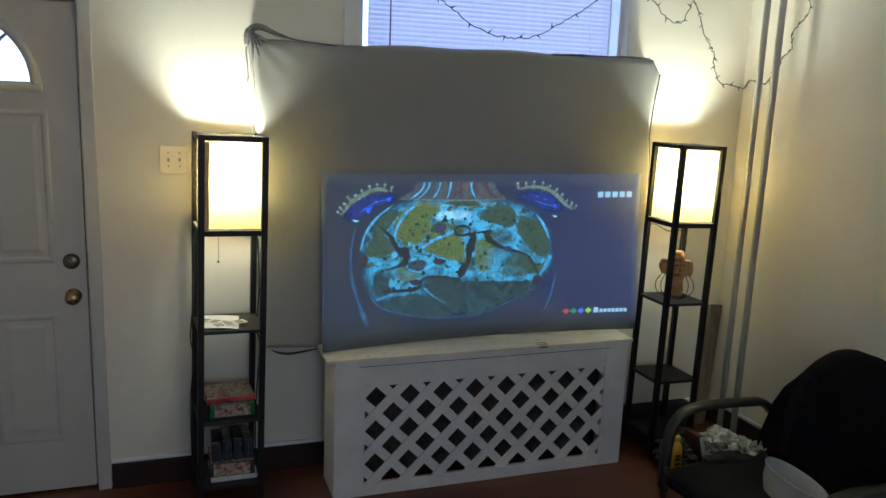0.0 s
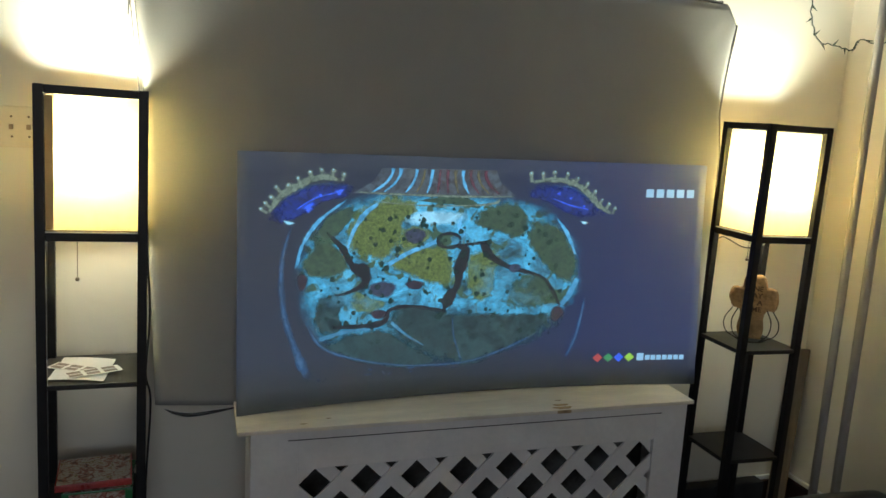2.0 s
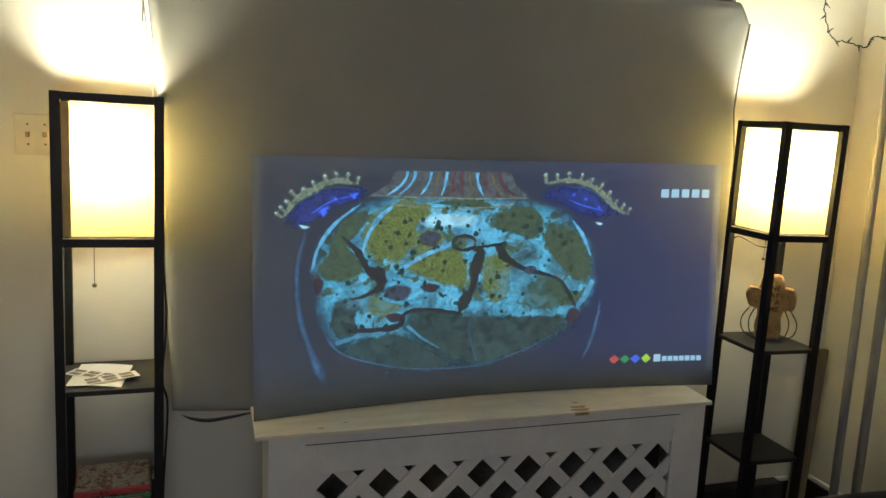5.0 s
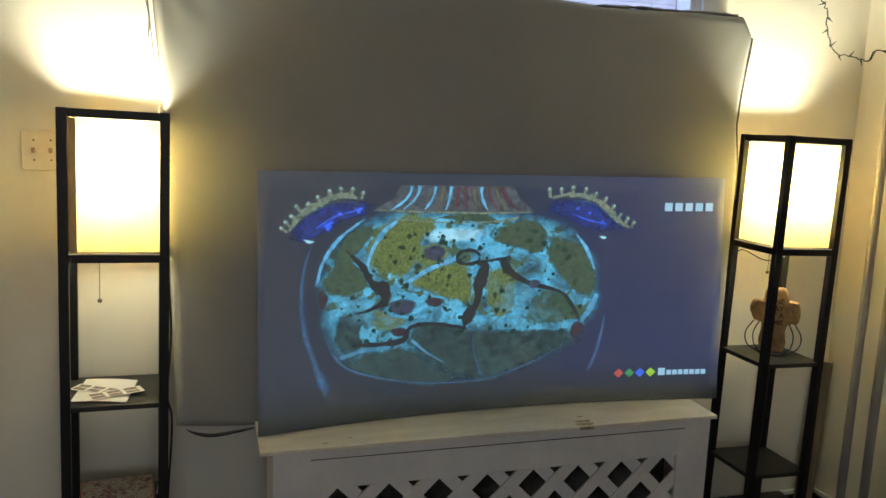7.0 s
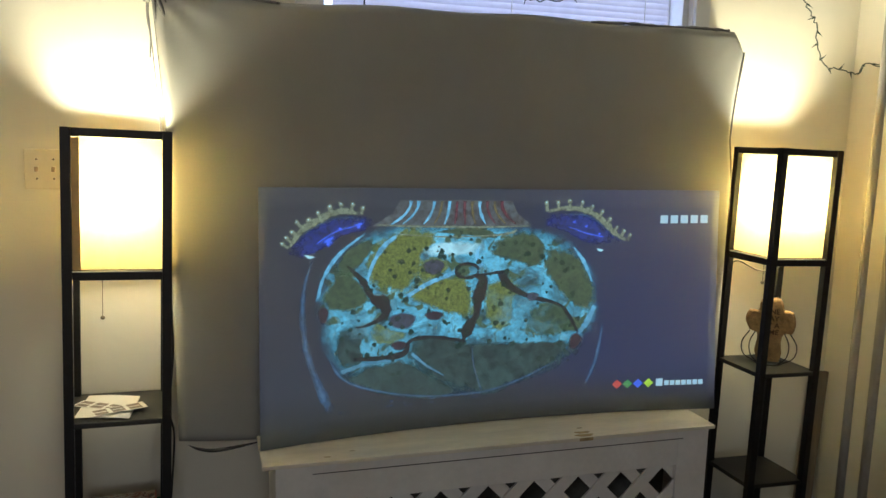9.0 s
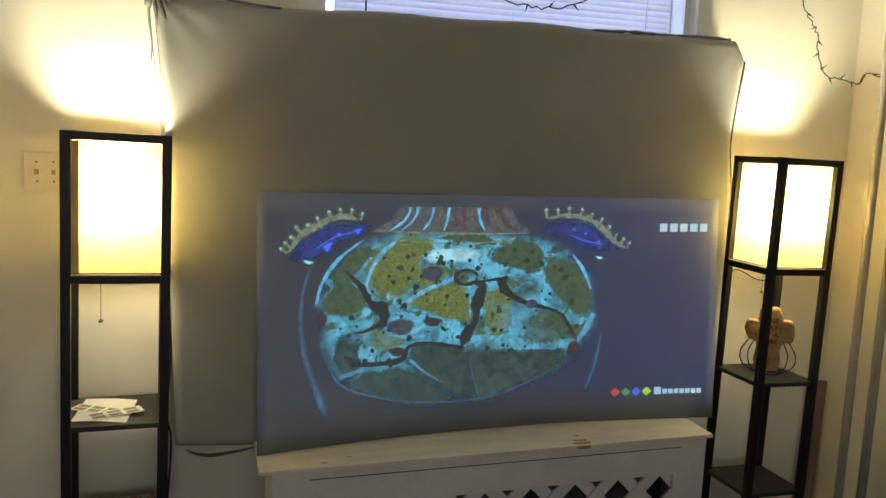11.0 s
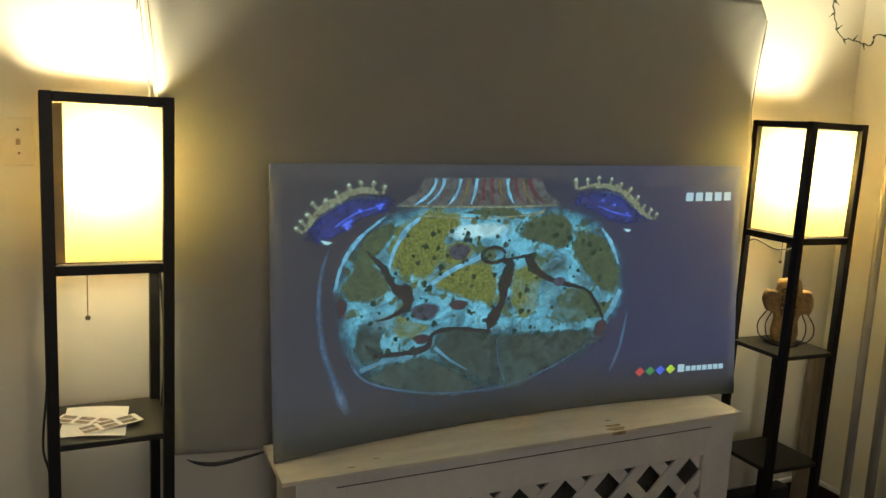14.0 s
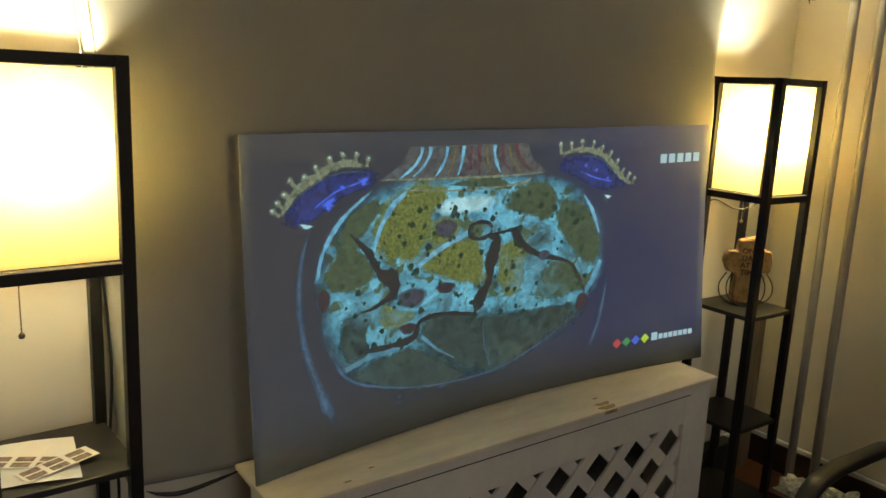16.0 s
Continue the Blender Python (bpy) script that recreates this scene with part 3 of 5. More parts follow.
def pull_chain(lamp, x, y, z1, z0):
    bm = bmesh.new()
    n = int((z1 - z0) / 0.006)
    for i in range(n):
        bmesh.ops.create_icosphere(bm, subdivisions=1, radius=0.0019, matrix=Matrix.Translation((x, y, z1 - FZ - i * 0.006)))
    tube(bm, [(x, y, z1 - FZ), (x, y, z0 - FZ)], 0.0009, 5)
    chain = part("pull_chain", bm, BRONZE, lamp)
    bm = bmesh.new()
    bmesh.ops.create_icosphere(bm, subdivisions=2, radius=0.0065, matrix=Matrix.Translation((x, y, z0 - FZ)))
    for f in bm.faces:
        f.smooth = True
    part("bead", bm, BRONZE, chain)


lamp_a = shelf_lamp((0.094, -0.184, FZ), "lit black wooden shelf lamp with cream shade beside the door", "front", 0.140, (0.776, 0.372, 0.075))
lamp_a.rotation_euler = (radians(-0.3), radians(1.2), radians(3.4))
pull_chain(lamp_a, -0.045, -0.02, 1.19, 1.05)
lamp_b = shelf_lamp((2.345, -0.236, FZ), "lit black wooden shelf lamp with cream shade in the corner", "side", 0.13, (0.790, 0.376, 0.075))
lamp_b.rotation_euler = (radians(-0.3), radians(1.2), 0)
pull_chain(lamp_b, -0.035, 0.02, 1.19, 1.095)
bm = tube(bmesh.new(), smooth_pts([(-0.118, 0.118, 1.13), (-0.09, 0.10, 1.165), (-0.03, 0.05, 1.135), (0.03, 0.02, 1.15), (0.05, 0.0, 1.21)], 8), 0.0022, 6)
bm.transform(Matrix.Translation((0, 0, -FZ)))
part("cord", bm, BLACKWIRE, lamp_b)
bm = tube(bmesh.new(), smooth_pts([(0.136, 0.10, 1.2), (0.150, 0.10, 0.95), (0.140, 0.10, 0.75), (0.155, 0.10, 0.65), (0.142, 0.10, 0.35), (0.146, 0.11, 0.01)], 8), 0.0035, 6)
bm.transform(Matrix.Translation((0, 0, 0)))
part("cord", bm, BLACKWIRE, lamp_a)
bm = tube(bmesh.new(), smooth_pts([(-0.134, 0.09, 1.18), (-0.137, 0.09, 0.9), (-0.150, 0.09, 0.72), (-0.136, 0.09, 0.62), (-0.148, 0.09, 0.4), (-0.138, 0.09, 0.02)], 8), 0.003, 6)
part("cord", bm, BLACKWIRE, lamp_a)

for at, share in (((0.122, -0.200, 1.422), 1.0), ((2.376, -0.258, 1.422), 1.22)):
    bulb = bpy.data.lights.new("bulb_light", "POINT")
    bulb.energy, bulb.color, bulb.shadow_soft_size = BULB_W * share, BULB_COLOR, 0.065
    new("bulb_light", bulb).location = at

# ---- papers on the lamp shelf ----
paper = thing("paper_sheet", (0.080, -0.188, 0.7772), "creased white paper sheet lying on the lamp shelf", "paper")
paper.rotation_euler = (0, radians(1.2), radians(-5))
bm = bmesh.new()
nx, ny = 8, 8
g = [[bm.verts.new(((i / nx - 0.5) * 0.150, (j / ny - 0.5) * 0.19 - 0.015 * (i / nx), 0.003 + 0.003 * math.sin(3 * i / nx) + 0.002 * (j / ny) ** 2)) for j in range(ny + 1)] for i in range(nx + 1)]
for i in range(nx):
    for j in range(ny):
        bm.faces.new((g[i][j], g[i + 1][j], g[i + 1][j + 1], g[i][j + 1])).smooth = True
part("sheet", bm, PAPER, paper)
for i, (x, y, a, dz) in enumerate(((0.058, -0.196, -30, 0.008), (0.112, -0.238, 22, 0.010))):
    strip = thing("photo_strip", (x, y, 0.7772 - 0.021 * (x - 0.08)), "white strip of small photo prints on the paper", "photo", "photo strips", turn=a)
    part("card", boxed(-0.075, 0.075, -0.026, 0.026, dz, dz + 0.0007), PAPER, strip)
    for k in range(3):
        for r in (-1, 1):
            part("print", boxed(-0.068 + k * 0.047, -0.068 + k * 0.047 + 0.036, r * 0.012 - 0.009, r * 0.012 + 0.009, dz + 0.0008, dz + 0.0012), PHOTO, strip)


# ---- cases and boxes on the lower lamp shelves ----
def case(at, size, face, side, label, turn=0.0, category="game box"):
    w, d, hh = size
    t = thing("game_case", at, label, category, turn=turn)
    part("cover", boxed(-w / 2, w / 2, -d / 2, d / 2, 0, hh, bevel=0.002), side, t)
    part("printed_front", boxed(-w / 2 + 0.02, w / 2 - 0.02, -d / 2 - 0.0012, -d / 2 - 0.0002, 0.004, hh - 0.006), face if side is not REDBOX else REDBOX, t)
    part("printed_top", boxed(-w / 2 + 0.004, w / 2 - 0.004, -d / 2 + 0.004, d / 2 - 0.004, hh + 0.0002, hh + 0.0012), face, t)
    return t


case((0.115, -0.19, 0.373), (0.19, 0.17, 0.062), ARTBOX, GREENBOX, "green plastic game case with printed front on lamp shelf", 2)
case((0.195, -0.185, 0.4365), (0.03, 0.15, 0.012), GREENBOX, GREENBOX, "narrow green plastic case on the stack", -3)
case((0.105, -0.20, 0.4495), (0.205, 0.18, 0.020), ARTBOX, REDBOX, "red printed flat box on top of stack", 4)
case((0.12, -0.19, 0.076), (0.20, 0.18, 0.020), WHITECARD, WHITECARD, "flat white cardboard box on bottom lamp shelf", 1)
case((0.115, -0.19, 0.0975), (0.195, 0.17, 0.065), ARTBOX, DARKCASE, "colourful printed game box on bottom lamp shelf", -2)
for k in range(4):
    w = 0.041
    case((0.050 + k * 0.044, -0.185, 0.164), (w, 0.15, 0.088 + 0.006 * (k % 3)), (DARKCASE, GREYFOLD)[k % 2], DARKCASE, "dark upright disc case on lower lamp shelf", -1 + k, "disc case")

# ---- cross ornament in a wire stand ----
cross = thing("cross_ornament", (2.372, -0.228, 0.791), "carved tan stone cross with worn lettering in wire stand", "ornament", turn=-36)


def cross_outline():
    rng = random.Random(4)
    half = [(0.044, 0.012), (0.050, 0.05), (0.047, 0.09), (0.050, 0.122), (0.080, 0.126), (0.092, 0.150), (0.096, 0.175), (0.086, 0.205), (0.052, 0.210), (0.045, 0.218), (0.042, 0.245), (0.020, 0.258)]
    pts = [(x, z) for x, z in half] + [(-x, z) for x, z in half[::-1]]
    return [(0.92 * x + rng.uniform(-0.004, 0.004), 0.96 * z + rng.uniform(-0.004, 0.004)) for x, z in pts]


bm = bmesh.new()
ol = [(p.x, p.y) for p in smooth_pts([(x, z, 0) for x, z in cross_outline()], 2)]
rings = [[bm.verts.new((x * f, y, 0.14 + (z - 0.14) * f)) for x, z in ol] for f, y in ((0.90, -0.018), (0.96, -0.016), (1.0, -0.008), (1.0, 0.008), (0.96, 0.016), (0.90, 0.018))]
for a, b in zip(rings, rings[1:]):
    for k in range(len(ol)):
        bm.faces.new((a[k], a[(k + 1) % len(ol)], b[(k + 1) % len(ol)], b[k]))
bm.faces.new(rings[0]), bm.faces.new(rings[-1])
part("cross", bm, STONE, cross)
for word, z in (("ONE", 0.200), ("DAY", 0.174), ("AT A", 0.148), ("TIME", 0.122)):
    font = bpy.data.curves.new("lettering", "FONT")
    font.offset = 0.0006
    font.body, font.size, font.extrude, font.align_x, font.align_y = word, 0.027, 0.0015, "CENTER", "CENTER"
    text = new("lettering", font)
    bpy.context.view_layer.update()
    me = bpy.data.meshes.new_from_object(text.evaluated_get(bpy.context.evaluated_depsgraph_get()))
    bpy.data.objects.remove(text)
    me.materials.clear()
    me.materials.append(CARVED)
    ob = new("carved_word", me)
    ob.parent = cross
    ob.location, ob.rotation_euler = (0, -0.0185, z), (radians(90), 0, 0)
bm = bmesh.new()
for s in (-1, 1):
    for f in (1.0, 0.72):
        tube(bm, smooth_pts([(s * 0.03, -0.03, 0.003), (s * 0.085 * f, -0.02, 0.03), (s * 0.095 * f, -0.01, 0.075), (s * 0.07 * f, -0.005, 0.12)], 6), 0.0022, 6)
tube(bm, smooth_pts([(-0.06, 0.03, 0.003), (-0.03, -0.035, 0.003), (0.03, -0.035, 0.003), (0.06, 0.03, 0.003), (0, 0.045, 0.003)], 6), 0.0025, 6)
part("wire_stand", bm, BLACKWIRE, cross)

# ---- light switch ----
switch = thing("light_switch", (-0.094, 0, 1.465), "ivory double toggle light switch plate on the wall", "switch")
bm = boxed(-0.058, 0.058, -0.007, -0.0006, -0.060, 0.060, bevel=0.003)
part("plate", bm, PLATE, switch)
for x in (-0.023, 0.023):
    bm = boxed(-0.005, 0.005, -0.016, 0, -0.011, 0.004, bevel=0.002)
    bm.transform(Matrix.Translation((x, -0.005, 0.004)))
    part("toggle", bm, TOGGLE, switch)
    for z in (-0.028, 0.030):
        part("screw", lathe(bmesh.new(), [(0.0035, 0.0), (0.003, 0.0015), (0.0005, 0.0018)], (x, -0.0068, z), "y", 10), BRONZE, switch)

# ---- radiator cover ----
cover = thing("radiator_cover", (1.29, -0.26, FZ), "white painted wooden radiator cover with diagonal lattice front", "radiator cover")
CW0, CW1 = 0.545 - 1.29, 2.025 - 1.29
LX0, LX1 = 0.684 - 1.29, 1.904 - 1.29
FY = -0.378 + 0.26
BY = -0.145 + 0.26
ct = 0.6195 - FZ
part("stile", boxed(CW0, LX0, FY, FY + 0.02, 0, ct, bevel=0.002), COVERP, cover)
part("stile", boxed(LX1, CW1, FY, FY + 0.02, 0, ct, bevel=0.002), COVERP, cover)
part("top_rail", boxed(LX0, LX1, FY, FY + 0.02, 0.497 - FZ, ct, bevel=0.002), COVERP, cover)
part("bottom_rail", boxed(LX0, LX1, FY, FY + 0.02, 0, 0.030 - FZ, bevel=0.002), COVERP, cover)
part("side_panel", boxed(CW0, CW0 + 0.02, FY + 0.021, BY, 0, ct, bevel=0.002), COVERP, cover)
part("side_panel", boxed(CW1 - 0.02, CW1, FY + 0.021, BY, 0, ct, bevel=0.002), COVERP, cover)
# dark grey sheet stands in for the shaded hollow and radiator behind the lattice
part("hollow_backing", boxed(CW0 + 0.02, CW1 - 0.02, BY - 0.012, BY, 0, ct), HOLLOW, cover)
part("rail_seam", boxed(LX0 - 0.03, LX1 + 0.02, FY - 0.0012, FY - 0.0003, ct - 0.0285, ct - 0.026), DARKIN, cover)


def slab():
    bm = boxed(0.507 - 1.29, 2.043 - 1.29, -0.389 + 0.26, BY + 0.002, ct + 0.001, 0.634 - FZ, bevel=0.003)
    return bm


part("top", slab(), SLABP, cover, "cream painted top board with worn spots")
for x, y, r in ((1.552, -0.350, 0.020), (1.548, -0.374, 0.024), (1.560, -0.310, 0.008), (0.78, -0.33, 0.006), (0.70, -0.36, 0.008)):
    bm = bmesh.new()
    vs = [bm.verts.new((x - 1.29 + 1.3 * r * math.cos(a) * (1 + 0.25 * math.sin(3 * a)), y + 0.26 + 0.62 * r * math.sin(a) * (1 + 0.3 * math.cos(2 * a)), 0.6345 - FZ)) for a in [k * math.pi / 10 for k in range(20)]]
    bm.faces.new(vs)
    part("worn_spot", bm, STAIN, cover)
part("worn_spot", boxed(1.522 - 1.29, 1.572 - 1.29, -0.3902 + 0.26, -0.3893 + 0.26, 0.6215 - FZ, 0.632 - FZ), STAIN, cover)

# lattice: two layers of diagonal slats clipped to the opening
STEP, SW = 0.160, 0.042
H0, H1 = 0.030 - FZ, 0.497 - FZ


def clipped_slat(sign, c, y0, y1):
    """A slat along z = sign * x + c, cut to the opening."""
    half = SW / 2 * math.sqrt(2)
    poly = [(-3, sign * -3 + c - half), (3, sign * 3 + c - half), (3, sign * 3 + c + half), (-3, sign * -3 + c + half)]
    for axis, limit, keep in ((0, LX0, 1), (0, LX1, -1), (1, H0, 1), (1, H1, -1)):
        out = []
        for p, q in zip(poly, poly[1:] + poly[:1]):
            a, b = keep * (p[axis] - limit), keep * (q[axis] - limit)
            if a >= 0:
                out.append(p)
            if a * b < 0:
                f = a / (a - b)
                out.append((p[0] + f * (q[0] - p[0]), p[1] + f * (q[1] - p[1])))
        poly = out
        if len(poly) < 3:
            return None
    bm = bmesh.new()
    f0 = [bm.verts.new((x, y0, z)) for x, z in poly]
    f1 = [bm.verts.new((x, y1, z)) for x, z in poly]
    bm.faces.new(f0), bm.faces.new(f1[::-1])
    for k in range(len(poly)):
        bm.faces.new((f0[k], f0[(k + 1) % len(poly)], f1[(k + 1) % len(poly)], f1[k]))
    return bm


for sign, y0, c0 in ((1, FY + 0.008, 1.026 + 0.08), (-1, FY + 0.0165, -0.084 + 0.08)):
    for k in range(-14, 15):
        bm = clipped_slat(sign, c0 + k * STEP, y0, y0 + 0.008)
        if bm:
            part("lattice_slat", bm, COVERP, cover)

# ---- large cloth-covered board behind the screen ----
board = thing("cloth_covered_board", (1.21, -0.09, 0.62), "large board wrapped in a wrinkled grey sheet behind the screen", "board")
OX, OY, OZ = 1.21, -0.09, 0.62


def left_edge(z):
    return 0.272 - 0.022 * ((z - 0.62) / 0.98) if z < 1.6 else 0.250 - 0.034 * (z - 1.6) / 0.4


def right_edge(z):
    if z < 1.62:
        return 2.208 + 0.020 * min(1.0, (1.62 - z) / 0.15)
    if z < 1.93:
        return 2.208 + 0.030 * ((z - 1.62) / 0.31) ** 1.5
    return 2.238 - 0.05 * (z - 1.93) / 0.075


bm = bmesh.new()
nx, nz = 90, 66
grid = []
for i in range(nx + 1):
    col = []
    for j in range(nz + 1):
        u, v = i / nx, j / nz
        v = v * v * (3 - 2 * v) * 0.35 + v * 0.65
        u = u * u * (3 - 2 * u) * 0.35 + u * 0.65
        zt = 1.985 + 0.02 * u - 0.004 * math.sin(9 * u) + 0.004 * math.sin(23 * u)
        zb = 0.612 + 0.016 * (1 - min(1, u * 6)) ** 2
        z = zb + (zt - zb) * v
        x0, x1 = left_edge(z), right_edge(z)
        x = x0 + (x1 - x0) * u
        e = min(x - x0, x1 - x, z - zb, zt - z)
        r = 0.022
        y = -0.140 + (r - math.sqrt(max(0, r * r - (r - e) ** 2)) if e < r else 0)
        y += 0.0022 * noise.noise((x * 2.2, z * 2.2, 3)) * 2 + 0.0010 * noise.noise((x * 9, z * 9, 7))
        d = math.hypot(x - 0.22, z - 2.0)
        if d < 0.42:  # folds that run out of the gathered corner
            y -= 0.005 * math.exp(-d / 0.10) * math.sin(16 * math.atan2(2.02 - z, x - 0.20)) * min(1, d / 0.04)
        d = math.hypot(x - 2.2, z - 1.97)
        if d < 0.3:
            y -= 0.003 * math.exp(-d / 0.07) * math.sin(11 * math.atan2(1.99 - z, 2.22 - x)) * min(1, d / 0.04)
        col.append(bm.verts.new((x - OX, y - OY, z - OZ)))
    grid.append(col)
for i in range(nx):
    for j in range(nz):
        bm.faces.new((grid[i][j], grid[i + 1][j], grid[i + 1][j + 1], grid[i][j + 1])).smooth = True
loop = [grid[i][0] for i in range(nx)] + [grid[nx][j] for j in range(nz)] + [grid[i][nz] for i in range(nx, 0, -1)] + [grid[0][j] for j in range(nz, 0, -1)]
back = [bm.verts.new((v.co.x, -0.024 - OY, v.co.z)) for v in loop]
for k in range(len(loop)):
    bm.faces.new((loop[k], loop[(k + 1) % len(loop)], back[(k + 1) % len(loop)], back[k]))
bm.faces.new(back)
part("sheet", bm, GREYCLOTH, board)


def fold(name, pts, radii, material, flat=0.5):
    bm = tube(bmesh.new(), [(x - OX, y - OY, z - OZ) for x, y, z in pts], 0.01, 8, True, radii)
    return part(name, bm, material, board)


hump = smooth_pts([(0.205, -0.11, 1.955), (0.212, -0.12, 2.01), (0.255, -0.118, 2.036), (0.33, -0.124, 2.010), (0.42, -0.130, 1.989), (0.58, -0.130, 1.976)], 5)
hr = [0.012 + 0.018 * math.sin(math.pi * min(1, k / (len(hump) - 1) * 1.25 + 0.06)) for k in range(len(hump))]
hr = [max(0.004, r * (1 - 0.75 * (k / (len(hump) - 1)) ** 1.5) * 0.62) for k, r in enumerate(hr)]
# corner and folds belong to the sheet; their crease shade is painted darker
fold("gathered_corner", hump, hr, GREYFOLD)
for ang, ln, rr in ((-58, 0.10, 0.008), (-72, 0.14, 0.009), (-86, 0.12, 0.007), (-42, 0.10, 0.006), (-26, 0.12, 0.005)):
    c, s = math.cos(radians(ang)), math.sin(radians(ang))
    pts = [(0.222 + f * ln * c, -0.128 - 0.012 * math.sin(math.pi * f) + 0.004 * f, 2.012 + f * ln * s) for f in (0, 0.15, 0.35, 0.6, 0.85, 1)]
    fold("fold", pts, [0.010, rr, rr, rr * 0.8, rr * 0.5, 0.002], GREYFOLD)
tail = smooth_pts([(0.208, -0.10, 1.98), (0.206, -0.09, 1.92), (0.213, -0.085, 1.86), (0.210, -0.08, 1.80)], 5)
fold("hanging_hem", tail, [0.005 - 0.0002 * k for k in range(len(tail))], GREYFOLD)
for off, y, rr in ((0.002, -0.128, 0.0011), (-0.014, -0.075, 0.0016)):
    seam = [(left_edge(z) + off, y, z) for z in (1.50, 1.60, 1.70, 1.80, 1.90, 1.96)]
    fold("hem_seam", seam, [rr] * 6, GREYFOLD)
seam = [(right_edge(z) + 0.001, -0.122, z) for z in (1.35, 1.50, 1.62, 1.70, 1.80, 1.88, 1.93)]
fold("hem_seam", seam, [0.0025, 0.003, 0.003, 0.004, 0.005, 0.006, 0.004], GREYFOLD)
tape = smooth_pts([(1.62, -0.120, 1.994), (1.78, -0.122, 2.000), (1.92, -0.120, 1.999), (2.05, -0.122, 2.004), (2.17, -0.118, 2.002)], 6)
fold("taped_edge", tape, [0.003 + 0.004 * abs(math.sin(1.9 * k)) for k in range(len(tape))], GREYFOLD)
# thin black band following the sheet's lower left edge
edge_band = smooth_pts([(0.30, -0.142, 0.622), (0.33, -0.148, 0.609), (0.38, -0.152, 0.601), (0.46, -0.150, 0.608), (0.53, -0.147, 0.618)], 6)
fold("black_edge_band", edge_band, [0.001 + 0.005 * math.sin(math.pi * k / (len(edge_band) - 1)) for k in range(len(edge_band))], BLACKWIRE)

# ---- projection screen with its picture ----
SX0, SX1, SZ0, SZ1 = 0.510, 2.140, 0.637, 1.432
screen = thing("projection_screen", (1.311, -0.24, 0.635), "thin bowed white projection sheet showing a painted glass vase", "screen")


def sheet_point(u, v, d=0.0):
    """A point of the bowed sheet; d: metres in front of it."""
    x = SX0 + (SX1 - SX0) * u
    bow = (2 * u - 1.10) ** 2
    y = -0.212 - 0.008 * bow * v + 0.040 * max(0.0, u - 0.5) ** 1.5 * 2.8 * v + (1 - v) ** 1.5 * (0.026 - 0.075 * bow)
    return Vector((x - 1.311, y - d + 0.24, SZ0 + (SZ1 - SZ0) * v - 0.635))


def screen_material():
    m, nt, p = nodes_of("screen_sheet")
    p.inputs["Base Color"].default_value = (0.196, 0.212, 0.214, 1)
    p.inputs["Roughness"].default_value = 0.75
    tc = nt.nodes.new("ShaderNodeTexCoord")
    sp = nt.nodes.new("ShaderNodeSeparateXYZ")
    nt.links.new(tc.outputs["Object"], sp.inputs[0])
    zr = add(nt, "ShaderNodeMapRange", From_Min=0.02, From_Max=0.16)
    nt.links.new(sp.outputs["Z"], zr.inputs["Value"])
    xr = add(nt, "ShaderNodeMapRange", From_Min=-0.8, From_Max=0.8)
    nt.links.new(sp.outputs["X"], xr.inputs["Value"])
    soft = add(nt, "ShaderNodeTexNoise", Scale=2.0, Detail=2.0)
    nt.links.new(tc.outputs["Object"], soft.inputs["Vector"])
    col = ramp(nt, xr.outputs[0], [(0.0, (0.016, 0.020, 0.036)), (0.45, (0.014, 0.022, 0.042)), (0.78, (0.010, 0.017, 0.066)), (1.0, (0.011, 0.018, 0.070))])
    mul = add(nt, "ShaderNodeMath")
    mul.operation = "MULTIPLY"
    nt.links.new(zr.outputs[0], mul.inputs[0])
    mul.inputs[1].default_value = 1.0
    nt.links.new(col, p.inputs["Emission Color"])
    nt.links.new(mul.outputs[0], p.inputs["Emission Strength"])
    n = add(nt, "ShaderNodeTexNoise", Scale=300.0, Detail=2.0)
    nt.links.new(tc.outputs["Object"], n.inputs["Vector"])
    b = add(nt, "ShaderNodeBump", Strength=0.08, Distance=0.0006)
    nt.links.new(n.outputs["Fac"], b.inputs["Height"])
    nt.links.new(b.outputs[0], p.inputs["Normal"])
    return m


bm = bmesh.new()
n = 48
fr = [[bm.verts.new(sheet_point(i / n, j / 12)) for j in range(13)] for i in range(n + 1)]
bk = [[bm.verts.new(sheet_point(i / n, j / 12, -0.006)) for j in range(13)] for i in range(n + 1)]
for i in range(n):
    for j in range(12):
        bm.faces.new((fr[i][j], fr[i + 1][j], fr[i + 1][j + 1], fr[i][j + 1])).smooth = True
        bm.faces.new((bk[i][j + 1], bk[i + 1][j + 1], bk[i + 1][j], bk[i][j])).smooth = True
    for j in (0, 12):
        bm.faces.new((fr[i][j], fr[i + 1][j], bk[i + 1][j], bk[i][j]))
for i in (0, n):
    for j in range(12):
        bm.faces.new((fr[i][j], fr[i][j + 1], bk[i][j + 1], bk[i][j]))
sheet = part("sheet", bm, screen_material(), screen)


